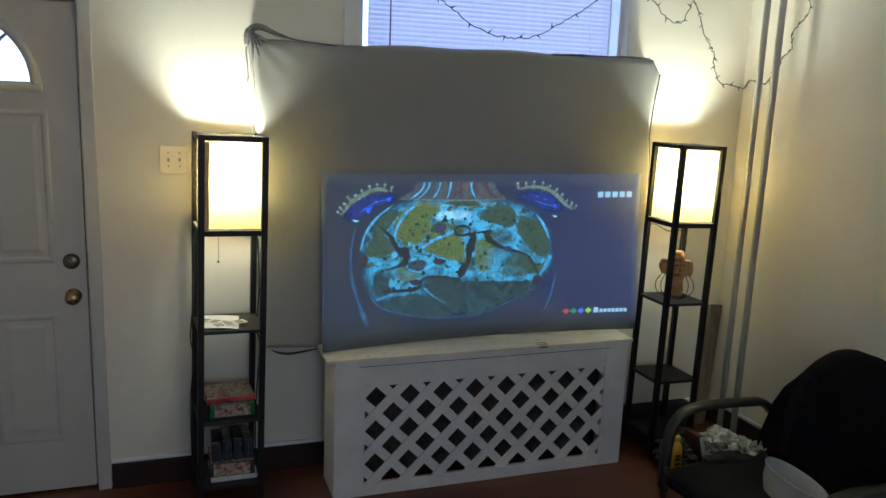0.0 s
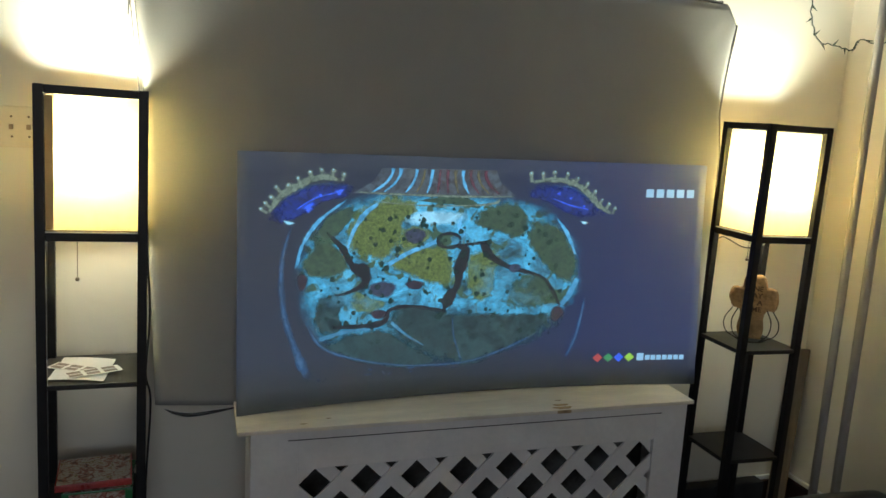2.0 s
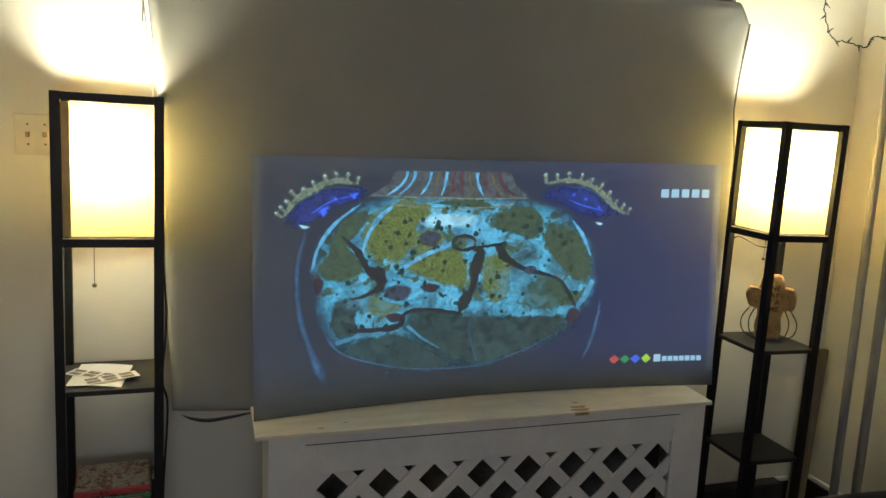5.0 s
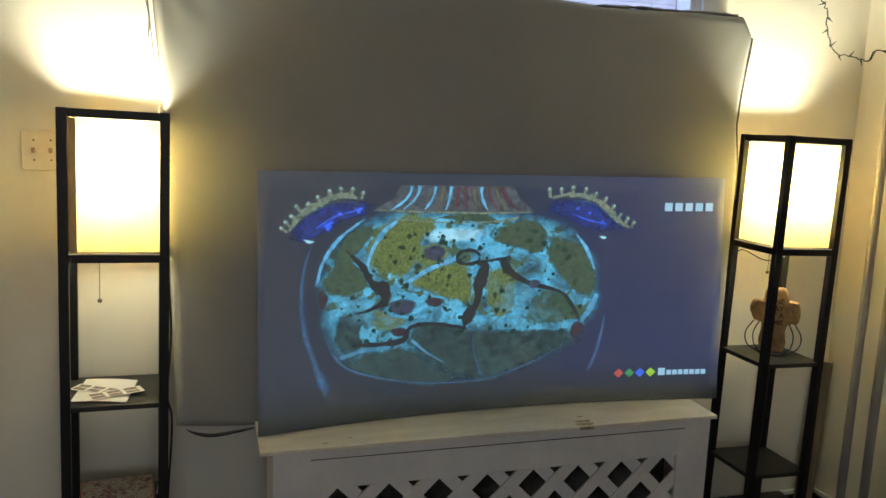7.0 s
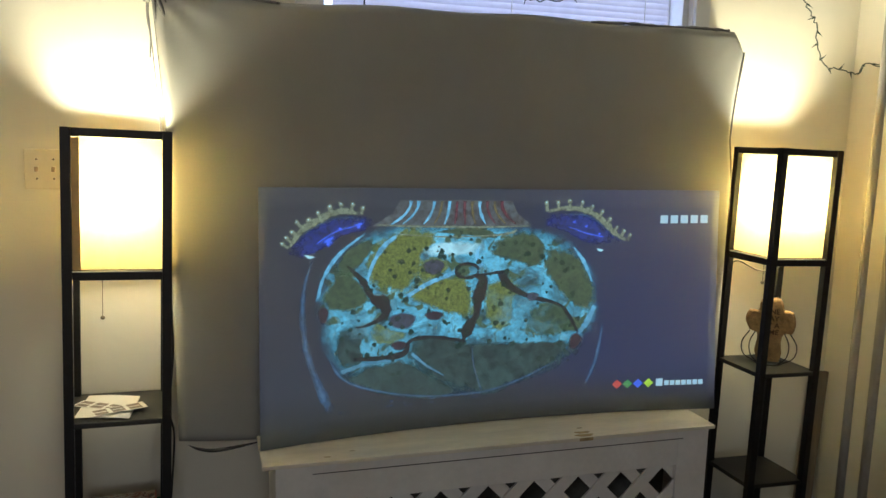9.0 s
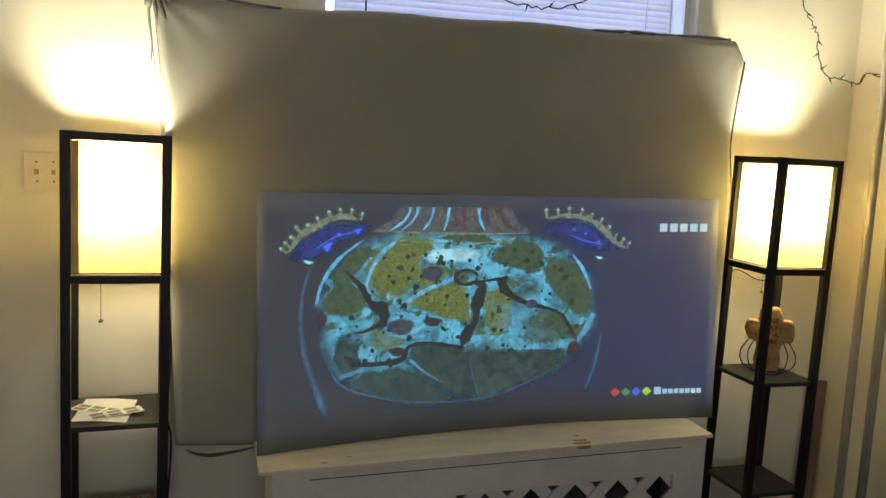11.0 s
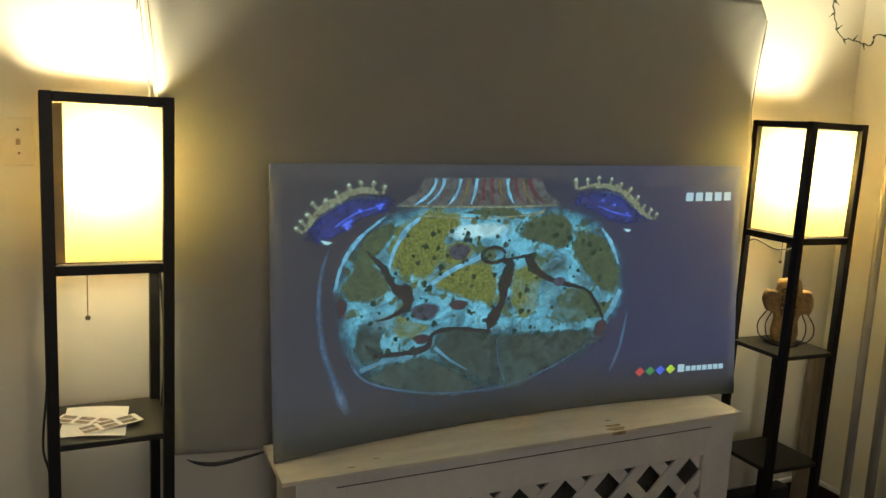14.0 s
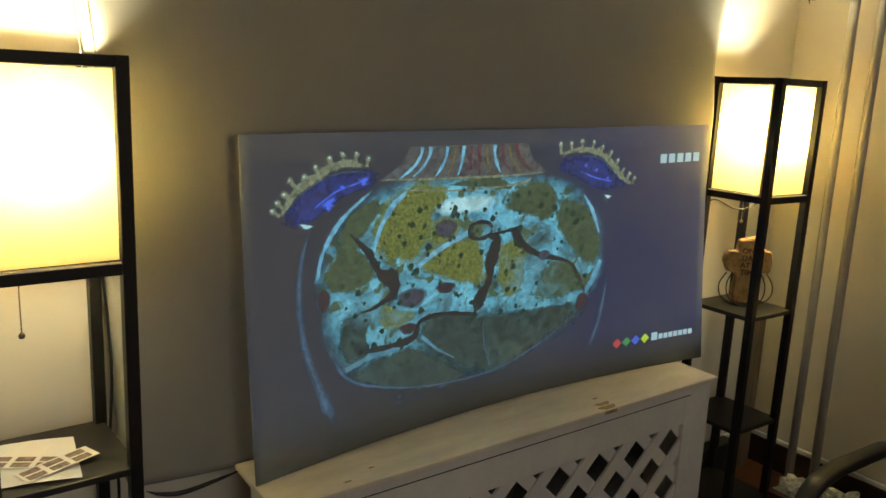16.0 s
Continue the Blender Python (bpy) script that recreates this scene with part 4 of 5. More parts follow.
def ellipse(bm, cu, cv, ru, rv, d, rings=6, seg=40, wob=0.0, tilt=0.0, seed=0):
    uv = bm.loops.layers.uv.verify()
    centre = bm.verts.new(sheet_point(cu, cv, d))
    last = None
    for r in range(1, rings + 1):
        ring = []
        for k in range(seg):
            a = 2 * math.pi * k / seg
            f = r / rings * (1 + wob * math.sin(3 * a + seed) + 0.6 * wob * math.sin(5 * a + 2 * seed))
            x, y = ru * f * math.cos(a), rv * f * math.sin(a)
            ct, st = math.cos(tilt), math.sin(tilt)
            ring.append(bm.verts.new(sheet_point(cu + x * ct - y * st * 0.5, cv + x * st * 2 + y * ct, d)))
        for k in range(seg):
            if last is None:
                face, v = bm.faces.new((centre, ring[k], ring[(k + 1) % seg])), (0, 1, 1)
            else:
                face, v = bm.faces.new((last[k], ring[k], ring[(k + 1) % seg], last[(k + 1) % seg])), (r - 1, r, r, r - 1)
            for loop, w in zip(face.loops, v):
                loop[uv].uv = (0.5, 0.5 - 0.5 * w / rings)
        last = ring
    return bm


def ribbon(bm, pts, widths, d):
    """A flat stroke on the sheet through (u, v) points; widths in metres."""
    line = smooth_pts([(u, v, 0) for u, v in pts], 10)
    uv = bm.loops.layers.uv.verify()
    prev = None
    for i, p in enumerate(line):
        a, b = line[max(0, i - 1)], line[min(len(line) - 1, i + 1)]
        du, dv = (b.x - a.x) * 1.602, (b.y - a.y) * 0.795
        ln = math.hypot(du, dv) or 1
        f = i / (len(line) - 1) * (len(widths) - 1)
        k = min(int(f), len(widths) - 2)
        w = (widths[k] + (widths[k + 1] - widths[k]) * (f - k)) / 2
        w *= 1 + 0.45 * noise.noise((p.x * 45, p.y * 45, 2.0)) + 0.25 * noise.noise((p.x * 110, p.y * 110, 5.0))
        nu, nv = -dv / ln * w / 1.602, du / ln * w / 0.795
        pair = (bm.verts.new(sheet_point(p.x + nu, p.y + nv, d)), bm.verts.new(sheet_point(p.x - nu, p.y - nv, d)))
        if prev:
            face = bm.faces.new((prev[0], pair[0], pair[1], prev[1]))
            for loop, w in zip(face.loops, ((i - 1, 1), (i, 1), (i, 0), (i - 1, 0))):
                loop[uv].uv = (w[0] / (len(line) - 1), w[1])
        prev = pair
    return bm


def globe_material():
    """Painted glass: pale blue with clouds and thin darker cracks, dimmer towards the foot."""
    m, nt, p = nodes_of("picture_painted_glass")
    p.inputs["Base Color"].default_value = (0.196, 0.212, 0.214, 1)
    p.inputs["Roughness"].default_value = 0.75
    vec = coords(nt, (1, 0.0, 1.15))
    cloud = add(nt, "ShaderNodeTexNoise", Scale=9.0, Detail=5.0, Roughness=0.6, Distortion=0.6)
    grain = add(nt, "ShaderNodeTexNoise", Scale=60.0, Detail=3.0, Roughness=0.7)
    for n in (cloud, grain):
        nt.links.new(vec, n.inputs["Vector"])
    field = ramp(nt, cloud.outputs["Fac"], [(0.32, (0.018, 0.055, 0.060)), (0.42, (0.050, 0.180, 0.250)), (0.53, (0.095, 0.390, 0.550)), (0.68, (0.18, 0.60, 0.80))])
    speck = ramp(nt, grain.outputs["Fac"], [(0.36, (0.72, 0.74, 0.70)), (0.62, (1.15, 1.15, 1.15))])
    mul = nt.nodes.new("ShaderNodeMixRGB")
    mul.blend_type = "MULTIPLY"
    mul.inputs[0].default_value = 0.85
    nt.links.new(field, mul.inputs[1])
    nt.links.new(speck, mul.inputs[2])
    vor = add(nt, "ShaderNodeTexVoronoi", Scale=13.0)
    vor.feature = "DISTANCE_TO_EDGE"
    warp = nt.nodes.new("ShaderNodeMixRGB")
    warp.inputs[0].default_value = 0.18
    nt.links.new(vec, warp.inputs[1])
    nt.links.new(cloud.outputs["Color"], warp.inputs[2])
    nt.links.new(warp.outputs[0], vor.inputs["Vector"])
    cracks = ramp(nt, vor.outputs["Distance"], [(0.0, (0.45, 0.45, 0.45)), (0.05, (1, 1, 1))])
    cut = nt.nodes.new("ShaderNodeMixRGB")
    cut.blend_type = "MULTIPLY"
    cut.inputs[0].default_value = 0.8
    nt.links.new(mul.outputs[0], cut.inputs[1])
    nt.links.new(cracks, cut.inputs[2])
    # small olive islands among the pale veins
    isle = add(nt, "ShaderNodeTexNoise", Scale=15.0, Detail=3.0, Roughness=0.55, Distortion=1.2)
    nt.links.new(vec, isle.inputs["Vector"])
    where = add(nt, "ShaderNodeMapRange", From_Min=0.54, From_Max=0.60)
    nt.links.new(isle.outputs["Fac"], where.inputs["Value"])
    both = nt.nodes.new("ShaderNodeMixRGB")
    nt.links.new(where.outputs[0], both.inputs[0])
    nt.links.new(cut.outputs[0], both.inputs[1])
    both.inputs[2].default_value = (0.050, 0.095, 0.048, 1)
    sp = nt.nodes.new("ShaderNodeSeparateXYZ")
    tc = nt.nodes.new("ShaderNodeTexCoord")
    nt.links.new(tc.outputs["Object"], sp.inputs[0])
    low = add(nt, "ShaderNodeMapRange", From_Min=0.14, From_Max=0.34, To_Min=0.10, To_Max=0.95)
    nt.links.new(sp.outputs["Z"], low.inputs["Value"])
    nt.links.new(both.outputs[0], p.inputs["Emission Color"])
    nt.links.new(low.outputs[0], p.inputs["Emission Strength"])
    ragged(nt, p.outputs[0], 0.16, 0.03, 20.0)
    return m


P_YELLOW = glow("picture_yellow_field", (0.17, 0.22, 0.045), 0.95, 120.0, 0.3, (0.030, 0.050, 0.012), soft=0.24, torn=0.16, tear=70.0)
P_OLIVE = glow("picture_olive_field", (0.060, 0.105, 0.048), 0.95, 70.0, 0.35, (0.016, 0.036, 0.026), soft=0.20, torn=0.16, tear=55.0)
P_LOWER = glow("picture_dim_olive_field", (0.030, 0.072, 0.068), 0.9, 30.0, 0.3, (0.003, 0.014, 0.018), soft=0.20, torn=0.16, tear=40.0)
P_DARK = glow("picture_dark_brown", (0.014, 0.014, 0.020), 0.6, soft=0.3, torn=0.15)
P_PALE = glow("picture_pale_blue", (0.17, 0.50, 0.72), 0.95, 34.0, 0.45, (0.06, 0.23, 0.36), True, soft=0.4, torn=0.22, tear=75.0)
P_MIST = glow("picture_teal_mist", (0.16, 0.42, 0.52), 0.8, 16.0, 0.35, (0.05, 0.14, 0.17), True, soft=1.5, torn=0.55, tear=16.0)
P_CYAN = glow("picture_cyan", (0.42, 0.78, 0.86), 0.99, 20.0, 0.6, soft=0.5, torn=0.2)
P_BLUE = glow("picture_deep_blue", (0.012, 0.034, 0.25), 0.9, 40.0, 0.2, (0.002, 0.006, 0.045), soft=0.35, torn=0.25)
P_BRIGHT = glow("picture_bright_blue", (0.06, 0.16, 0.95), 0.90, 40.0, 0.4, soft=0.6, torn=0.3)
P_GOLD = glow("picture_gold_beads", (0.24, 0.30, 0.20), 0.90, 90.0, 0.25, soft=0.5, torn=0.25)
P_HAZE = glow("picture_glass_haze", (0.06, 0.14, 0.25), 0.85, 12.0, 0.4, soft=1.1, torn=0.35)
P_PLUM = glow("picture_plum_oval", (0.05, 0.06, 0.10), 0.90, 70.0, 0.4, soft=0.3, torn=0.1)
P_RED = glow("picture_dark_red", (0.040, 0.022, 0.036), 0.9, 50.0, 0.4, soft=0.3, torn=0.1)
P_GREEN = glow("picture_dark_green", (0.002, 0.030, 0.020), 0.7, soft=0.25, torn=0.1)
P_NECK = glow("picture_neck_grey", (0.10, 0.13, 0.14), 0.81, 60.0, 0.35, (0.03, 0.025, 0.03))
P_NECKGOLD = glow("picture_neck_gold", (0.22, 0.18, 0.05), 0.81, 80.0, 0.3, soft=0.6)
P_NECKRED = glow("picture_neck_red", (0.20, 0.03, 0.06), 0.81, 60.0, 0.3, soft=0.6)
P_LETTER = glow("picture_pale_mark", (0.44, 0.70, 0.82), 0.72)

def stroke(name, material, pts, widths, d):
    return part(name, ribbon(bmesh.new(), pts, widths, d), material, screen)


def blob(pts, d, rings=7, n=5, grow=1.0):
    """A closed patch of the picture with a rounded outline through (u, v) points."""
    bm = bmesh.new()
    uv = bm.loops.layers.uv.verify()
    ring = smooth_pts([(u, v, 0) for u, v in (*pts, pts[0])], n)[:-1]
    mid = sum(ring, Vector()) / len(ring)
    loops = []
    for r in range(rings + 1):
        f = r / rings * grow
        loops.append([bm.verts.new(sheet_point(mid.x + (p.x - mid.x) * f, mid.y + (p.y - mid.y) * f, d)) for p in (ring if r else ring[:1])])
    m = len(ring)
    for r in range(1, rings + 1):
        for k in range(m):
            a, b = loops[r][k], loops[r][(k + 1) % m]
            if r == 1:
                face, v = bm.faces.new((loops[0][0], a, b)), (0, 1, 1)
            else:
                face, v = bm.faces.new((loops[r - 1][k], a, b, loops[r - 1][(k + 1) % m])), (r - 1, r, r, r - 1)
            for loop, w in zip(face.loops, v):
                loop[uv].uv = (0.5, 0.5 - 0.5 * w / rings)
    return bm


def patch(name, material, pts, d, grow=1.17):
    return part(name, blob(pts, d, grow=grow), material, screen)


GLOBE = [(0.217, 0.842), (0.141, 0.727), (0.116, 0.645), (0.107, 0.554), (0.113, 0.445), (0.126, 0.347), (0.148, 0.27), (0.191, 0.217), (0.271, 0.164), (0.364, 0.134), (0.452, 0.137), (0.54, 0.184), (0.619, 0.253), (0.677, 0.348), (0.706, 0.438), (0.706, 0.55), (0.686, 0.661), (0.644, 0.762), (0.591, 0.822), (0.511, 0.845), (0.362, 0.858), (0.275, 0.856)]
globe = part("painted_globe", blob(GLOBE, 0.0014, 12, grow=1.03), globe_material(), screen, "painted glass body of the pictured vase")
# outer glass beside the painted body
stroke("outer_glass", P_HAZE, [(0.100, 0.735), (0.086, 0.640), (0.080, 0.543), (0.085, 0.388), (0.107, 0.242), (0.137, 0.103)], [0.006, 0.016, 0.022, 0.026, 0.034, 0.036], 0.0010)
stroke("outer_glass", P_HAZE, [(0.722, 0.420), (0.716, 0.320), (0.707, 0.228), (0.688, 0.131)], [0.006, 0.018, 0.020, 0.012], 0.0010)
# fields between the veins: speckled yellow above, plain olive at the sides and below
for pts in (
    [(0.234, 0.791), (0.275, 0.832), (0.323, 0.826), (0.337, 0.785), (0.31, 0.745), (0.313, 0.686), (0.292, 0.626), (0.267, 0.588), (0.233, 0.613), (0.209, 0.654), (0.212, 0.73)],
    [(0.285, 0.57), (0.314, 0.624), (0.368, 0.639), (0.405, 0.615), (0.419, 0.536), (0.414, 0.49), (0.372, 0.496), (0.317, 0.538)],
    [(0.222, 0.465), (0.253, 0.430), (0.282, 0.411), (0.258, 0.378), (0.219, 0.390)],
    [(0.455, 0.601), (0.491, 0.62), (0.516, 0.595), (0.509, 0.525), (0.507, 0.454), (0.484, 0.417), (0.461, 0.449), (0.451, 0.532)],
    [(0.305, 0.682), (0.335, 0.722), (0.366, 0.690), (0.345, 0.645), (0.312, 0.640)],
):
    patch("yellow_field", P_YELLOW, pts, 0.0020)
for pts in (
    [(0.473, 0.786), (0.536, 0.817), (0.573, 0.76), (0.559, 0.677), (0.506, 0.709), (0.465, 0.735)],
    [(0.133, 0.616), (0.16, 0.662), (0.192, 0.618), (0.205, 0.564), (0.179, 0.525), (0.137, 0.528), (0.122, 0.571)],
    [(0.56, 0.489), (0.603, 0.514), (0.637, 0.461), (0.63, 0.395), (0.586, 0.379), (0.551, 0.425)],
    [(0.594, 0.752), (0.647, 0.707), (0.689, 0.588), (0.686, 0.496), (0.652, 0.509), (0.606, 0.595), (0.579, 0.683)],
    [(0.144, 0.686), (0.167, 0.756), (0.205, 0.796), (0.214, 0.769), (0.186, 0.697), (0.163, 0.668)],
    [(0.345, 0.825), (0.42, 0.812), (0.465, 0.800), (0.452, 0.830), (0.40, 0.842)],
):
    patch("olive_field", P_OLIVE, pts, 0.0020)
for pts in (
    [(0.307, 0.381), (0.357, 0.382), (0.419, 0.349), (0.483, 0.345), (0.573, 0.341), (0.650, 0.334), (0.617, 0.252), (0.535, 0.185), (0.456, 0.143), (0.391, 0.184), (0.335, 0.244), (0.302, 0.316)],
    [(0.15, 0.434), (0.184, 0.45), (0.201, 0.428), (0.189, 0.365), (0.198, 0.327), (0.173, 0.301), (0.148, 0.326)],
    [(0.160, 0.244), (0.216, 0.277), (0.279, 0.292), (0.329, 0.232), (0.387, 0.155), (0.326, 0.138), (0.244, 0.170)],
):
    patch("dim_field", P_LOWER, pts, 0.0020)
# pale and bright strokes over the fields
for path, w in (
    ([(0.281, 0.562), (0.324, 0.613), (0.368, 0.649), (0.388, 0.667)], [0.020, 0.018, 0.020, 0.024]),
    ([(0.430, 0.770), (0.428, 0.720), (0.440, 0.680)], [0.018, 0.016, 0.022]),
    ([(0.199, 0.590), (0.212, 0.690), (0.235, 0.770), (0.262, 0.815)], [0.006, 0.016, 0.020, 0.010]),
    ([(0.295, 0.330), (0.330, 0.270), (0.368, 0.222)], [0.014, 0.010, 0.004]),
    ([(0.640, 0.760), (0.668, 0.690), (0.690, 0.600)], [0.006, 0.016, 0.008]),
    ([(0.150, 0.270), (0.21, 0.30), (0.275, 0.308)], [0.014, 0.018, 0.010]),
    ([(0.655, 0.352), (0.682, 0.420), (0.700, 0.500)], [0.014, 0.030, 0.022]),
):
    stroke("pale_vein", P_PALE, path, w, 0.0026)
patch("highlight", P_CYAN, [(0.318, 0.758), (0.355, 0.785), (0.430, 0.776), (0.420, 0.738), (0.338, 0.731)], 0.0030, 1.2)
patch("soft_glow", P_MIST, [(0.46, 0.60), (0.56, 0.56), (0.62, 0.46), (0.60, 0.38), (0.50, 0.38), (0.45, 0.48)], 0.0023)
patch("soft_glow", P_MIST, [(0.14, 0.52), (0.20, 0.50), (0.27, 0.45), (0.30, 0.36), (0.20, 0.34), (0.14, 0.42)], 0.0023)
stroke("glass_edge", P_HAZE, [(0.126, 0.347), (0.160, 0.240), (0.230, 0.180), (0.330, 0.140), (0.452, 0.137), (0.54, 0.184), (0.625, 0.262)], [0.010, 0.014, 0.010, 0.010, 0.012, 0.012, 0.006], 0.0024)
stroke("glass_edge", P_HAZE, [(0.452, 0.140), (0.432, 0.250), (0.425, 0.345)], [0.006, 0.008, 0.005], 0.0024)
stroke("glass_edge", P_PALE, [(0.107, 0.560), (0.120, 0.655), (0.150, 0.745), (0.200, 0.825)], [0.010, 0.014, 0.014, 0.006], 0.0024)
# dark painted strokes
ring = [(0.408 + 0.024 * math.cos(a), 0.665 + 0.029 * math.sin(a)) for a in [k * math.pi / 6 for k in range(13)]]
stroke("dark_stroke", P_DARK, ring, [0.011, 0.011], 0.0040)
stroke("dark_stroke", P_DARK, [(0.423, 0.647), (0.443, 0.625), (0.434, 0.552), (0.431, 0.477), (0.414, 0.420), (0.404, 0.365)], [0.012, 0.040, 0.046, 0.022, 0.052, 0.006], 0.0040)
stroke("dark_stroke", P_DARK, [(0.429, 0.643), (0.457, 0.651), (0.499, 0.661)], [0.012, 0.008, 0.016], 0.0040)
stroke("dark_stroke", P_DARK, [(0.481, 0.662), (0.495, 0.606), (0.531, 0.56), (0.563, 0.539), (0.618, 0.504), (0.642, 0.449), (0.665, 0.372)], [0.034, 0.034, 0.018, 0.020, 0.009, 0.016, 0.010], 0.0040)
stroke("dark_stroke", P_DARK, [(0.163, 0.699), (0.193, 0.637), (0.214, 0.568), (0.236, 0.540), (0.240, 0.494), (0.205, 0.456), (0.18, 0.448)], [0.004, 0.022, 0.030, 0.060, 0.026, 0.010, 0.004], 0.0040)
stroke("dark_stroke", P_DARK, [(0.174, 0.320), (0.237, 0.318), (0.280, 0.331), (0.293, 0.380), (0.340, 0.392), (0.419, 0.362)], [0.012, 0.016, 0.026, 0.014, 0.014, 0.010], 0.0040)
for cu, cv, ru, rv, tilt, mat_ in ((0.338, 0.684, 0.025, 0.036, 0, P_PLUM), (0.276, 0.467, 0.032, 0.038, 0, P_PLUM), (0.341, 0.482, 0.021, 0.022, 0, P_RED), (0.270, 0.365, 0.019, 0.022, 0, P_RED), (0.119, 0.506, 0.011, 0.040, 0, P_RED), (0.658, 0.341, 0.016, 0.042, -0.3, P_RED), (0.553, 0.547, 0.015, 0.022, 0, P_PLUM)):
    part("oval", ellipse(bmesh.new(), cu, cv, ru, rv, 0.0044, 3, 22, 0.06, tilt), mat_, screen)
bm = bmesh.new()
rng = random.Random(11)
count = 0
while count < 190:
    u, v = rng.uniform(0.12, 0.70), rng.uniform(0.22, 0.83)
    if ((u - 0.408) / 0.275) ** 2 + ((v - 0.490) / 0.34) ** 2 < 1 and rng.random() < 0.25 + 1.2 * max(0, v - 0.3):
        s = rng.uniform(0.0016, 0.0070) * rng.uniform(0.6, 1.1)
        ellipse(bm, u, v, s, s * 2.0, 0.0048, 2, 9, 0.14, rng.uniform(-0.5, 0.5), count)
        count += 1
tagged(part("speckle", bm, P_GREEN, screen), kind="stuff")
# neck with streaks, cut off by the picture's upper edge
bm = bmesh.new()
prev = None
for k in range(17):
    f = k / 16
    g = (f - 0.5) * 2
    top, mid, bot = (0.382 + 0.116 * g, 0.954), (0.381 + 0.130 * g, 0.901), (0.378 + 0.166 * g, 0.852 - 0.008 * (1 - g * g))
    col = [bm.verts.new(sheet_point(*q, 0.0022)) for q in (top, mid, bot)]
    if prev:
        for a in range(2):
            bm.faces.new((prev[a], col[a], col[a + 1], prev[a + 1]))
    prev = col
part("neck", bm, P_NECK, screen)
for mat_, idx in ((P_NECKGOLD, (5, 9, 12)), (P_NECKRED, (7, 8, 11, 13)), (P_PALE, (1, 2, 4, 6, 10))):
    for k in idx:
        g = (k / 14 - 0.5) * 2
        stroke("neck_streak", mat_, [(0.382 + 0.110 * g, 0.953), (0.381 + 0.112 * g, 0.925), (0.380 + 0.126 * g, 0.89), (0.378 + 0.152 * g, 0.856)], [0.014, 0.009, 0.010, 0.005], 0.0028)
stroke("collar_line", P_GOLD, [(0.216, 0.857), (0.30, 0.850), (0.40, 0.846), (0.48, 0.846), (0.545, 0.849)], [0.004, 0.008, 0.009, 0.008, 0.004], 0.0034)
stroke("collar_line", P_GOLD, [(0.250, 0.822), (0.34, 0.808), (0.43, 0.808), (0.495, 0.818), (0.512, 0.838)], [0.004, 0.005, 0.005, 0.012, 0.010], 0.0034)
# the two blue handles with their beaded combs
for arc, body, spots in (
    ([(0.054, 0.771), (0.065, 0.803), (0.081, 0.841), (0.104, 0.87), (0.135, 0.902), (0.161, 0.911), (0.19, 0.898)], [(0.060, 0.752), (0.076, 0.812), (0.110, 0.858), (0.150, 0.885), (0.200, 0.880), (0.200, 0.840), (0.155, 0.815), (0.115, 0.765), (0.085, 0.738)], ((0.128, 0.795, 0.013), (0.186, 0.856, 0.009), (0.150, 0.842, 0.005))),
    ([(0.577, 0.909), (0.614, 0.922), (0.653, 0.918), (0.686, 0.897), (0.715, 0.854), (0.742, 0.807), (0.769, 0.78)], [(0.575, 0.880), (0.620, 0.898), (0.668, 0.890), (0.705, 0.850), (0.745, 0.785), (0.715, 0.772), (0.670, 0.778), (0.625, 0.820), (0.578, 0.850)], ((0.640, 0.865, 0.006), (0.668, 0.845, 0.005), (0.700, 0.812, 0.004))),
):
    part("blue_handle", blob(body, 0.0021, grow=1.12), P_BLUE, screen)
    bm = bmesh.new()
    ribbon(bm, arc, [0.010, 0.022, 0.026, 0.026, 0.022, 0.010], 0.0030)
    tips = bmesh.new()
    line = smooth_pts([(u, v, 0) for u, v in arc], 3)[::2]
    for k, p in enumerate(line):
        a, b = line[max(0, k - 1)], line[min(len(line) - 1, k + 1)]
        du, dv = (b.x - a.x) * 1.602, (b.y - a.y) * 0.795
        ln = math.hypot(du, dv)
        nu, nv = -dv / ln / 1.602, du / ln / 0.795
        r = 0.022 + 0.012 * noise.noise((p.x * 60, p.y * 60, 1.0))
        ribbon(bm, [(p.x, p.y), (p.x + 0.6 * r * nu, p.y + 0.6 * r * nv), (p.x + r * nu, p.y + r * nv)], [0.018, 0.012, 0.010], 0.0034)
        ellipse(bm, p.x + r * nu, p.y + r * nv, 0.0066, 0.0132, 0.0036, 2, 10, 0.1, 0, k)
        ellipse(tips, p.x + (r + 0.002) * nu, p.y + (r + 0.002) * nv, 0.0020, 0.0040, 0.0040, 1, 8, 0.2, 0, k)
    part("beaded_comb", bm, P_GOLD, screen)
    tagged(part("bead_glint", tips, P_CYAN, screen), kind="stuff")
    for k, (cu, cv, r) in enumerate(spots):
        part("blue_glint", ellipse(bmesh.new(), cu, cv, r, r * 1.5, 0.0036, 3, 16, 0.3, 0.5, k), P_BRIGHT, screen)
    stroke("handle_line", P_HAZE, body[1:5], [0.004, 0.006, 0.007, 0.004], 0.0028)
    stroke("handle_line", P_BRIGHT, [((a + 2 * c) / 3, (b + 2 * d) / 3) for (a, b), (c, d) in zip(body[1:4], body[7:4:-1])], [0.004, 0.007, 0.004], 0.0032)
    cu, cv = (0.093, 0.735) if body[0][0] < 0.4 else (0.703, 0.742)
    part("glint", ellipse(bmesh.new(), cu, cv, 0.011, 0.008, 0.0040, 3, 14, 0.2, -0.2), P_CYAN, screen)
bm = bmesh.new()
rng = random.Random(3)
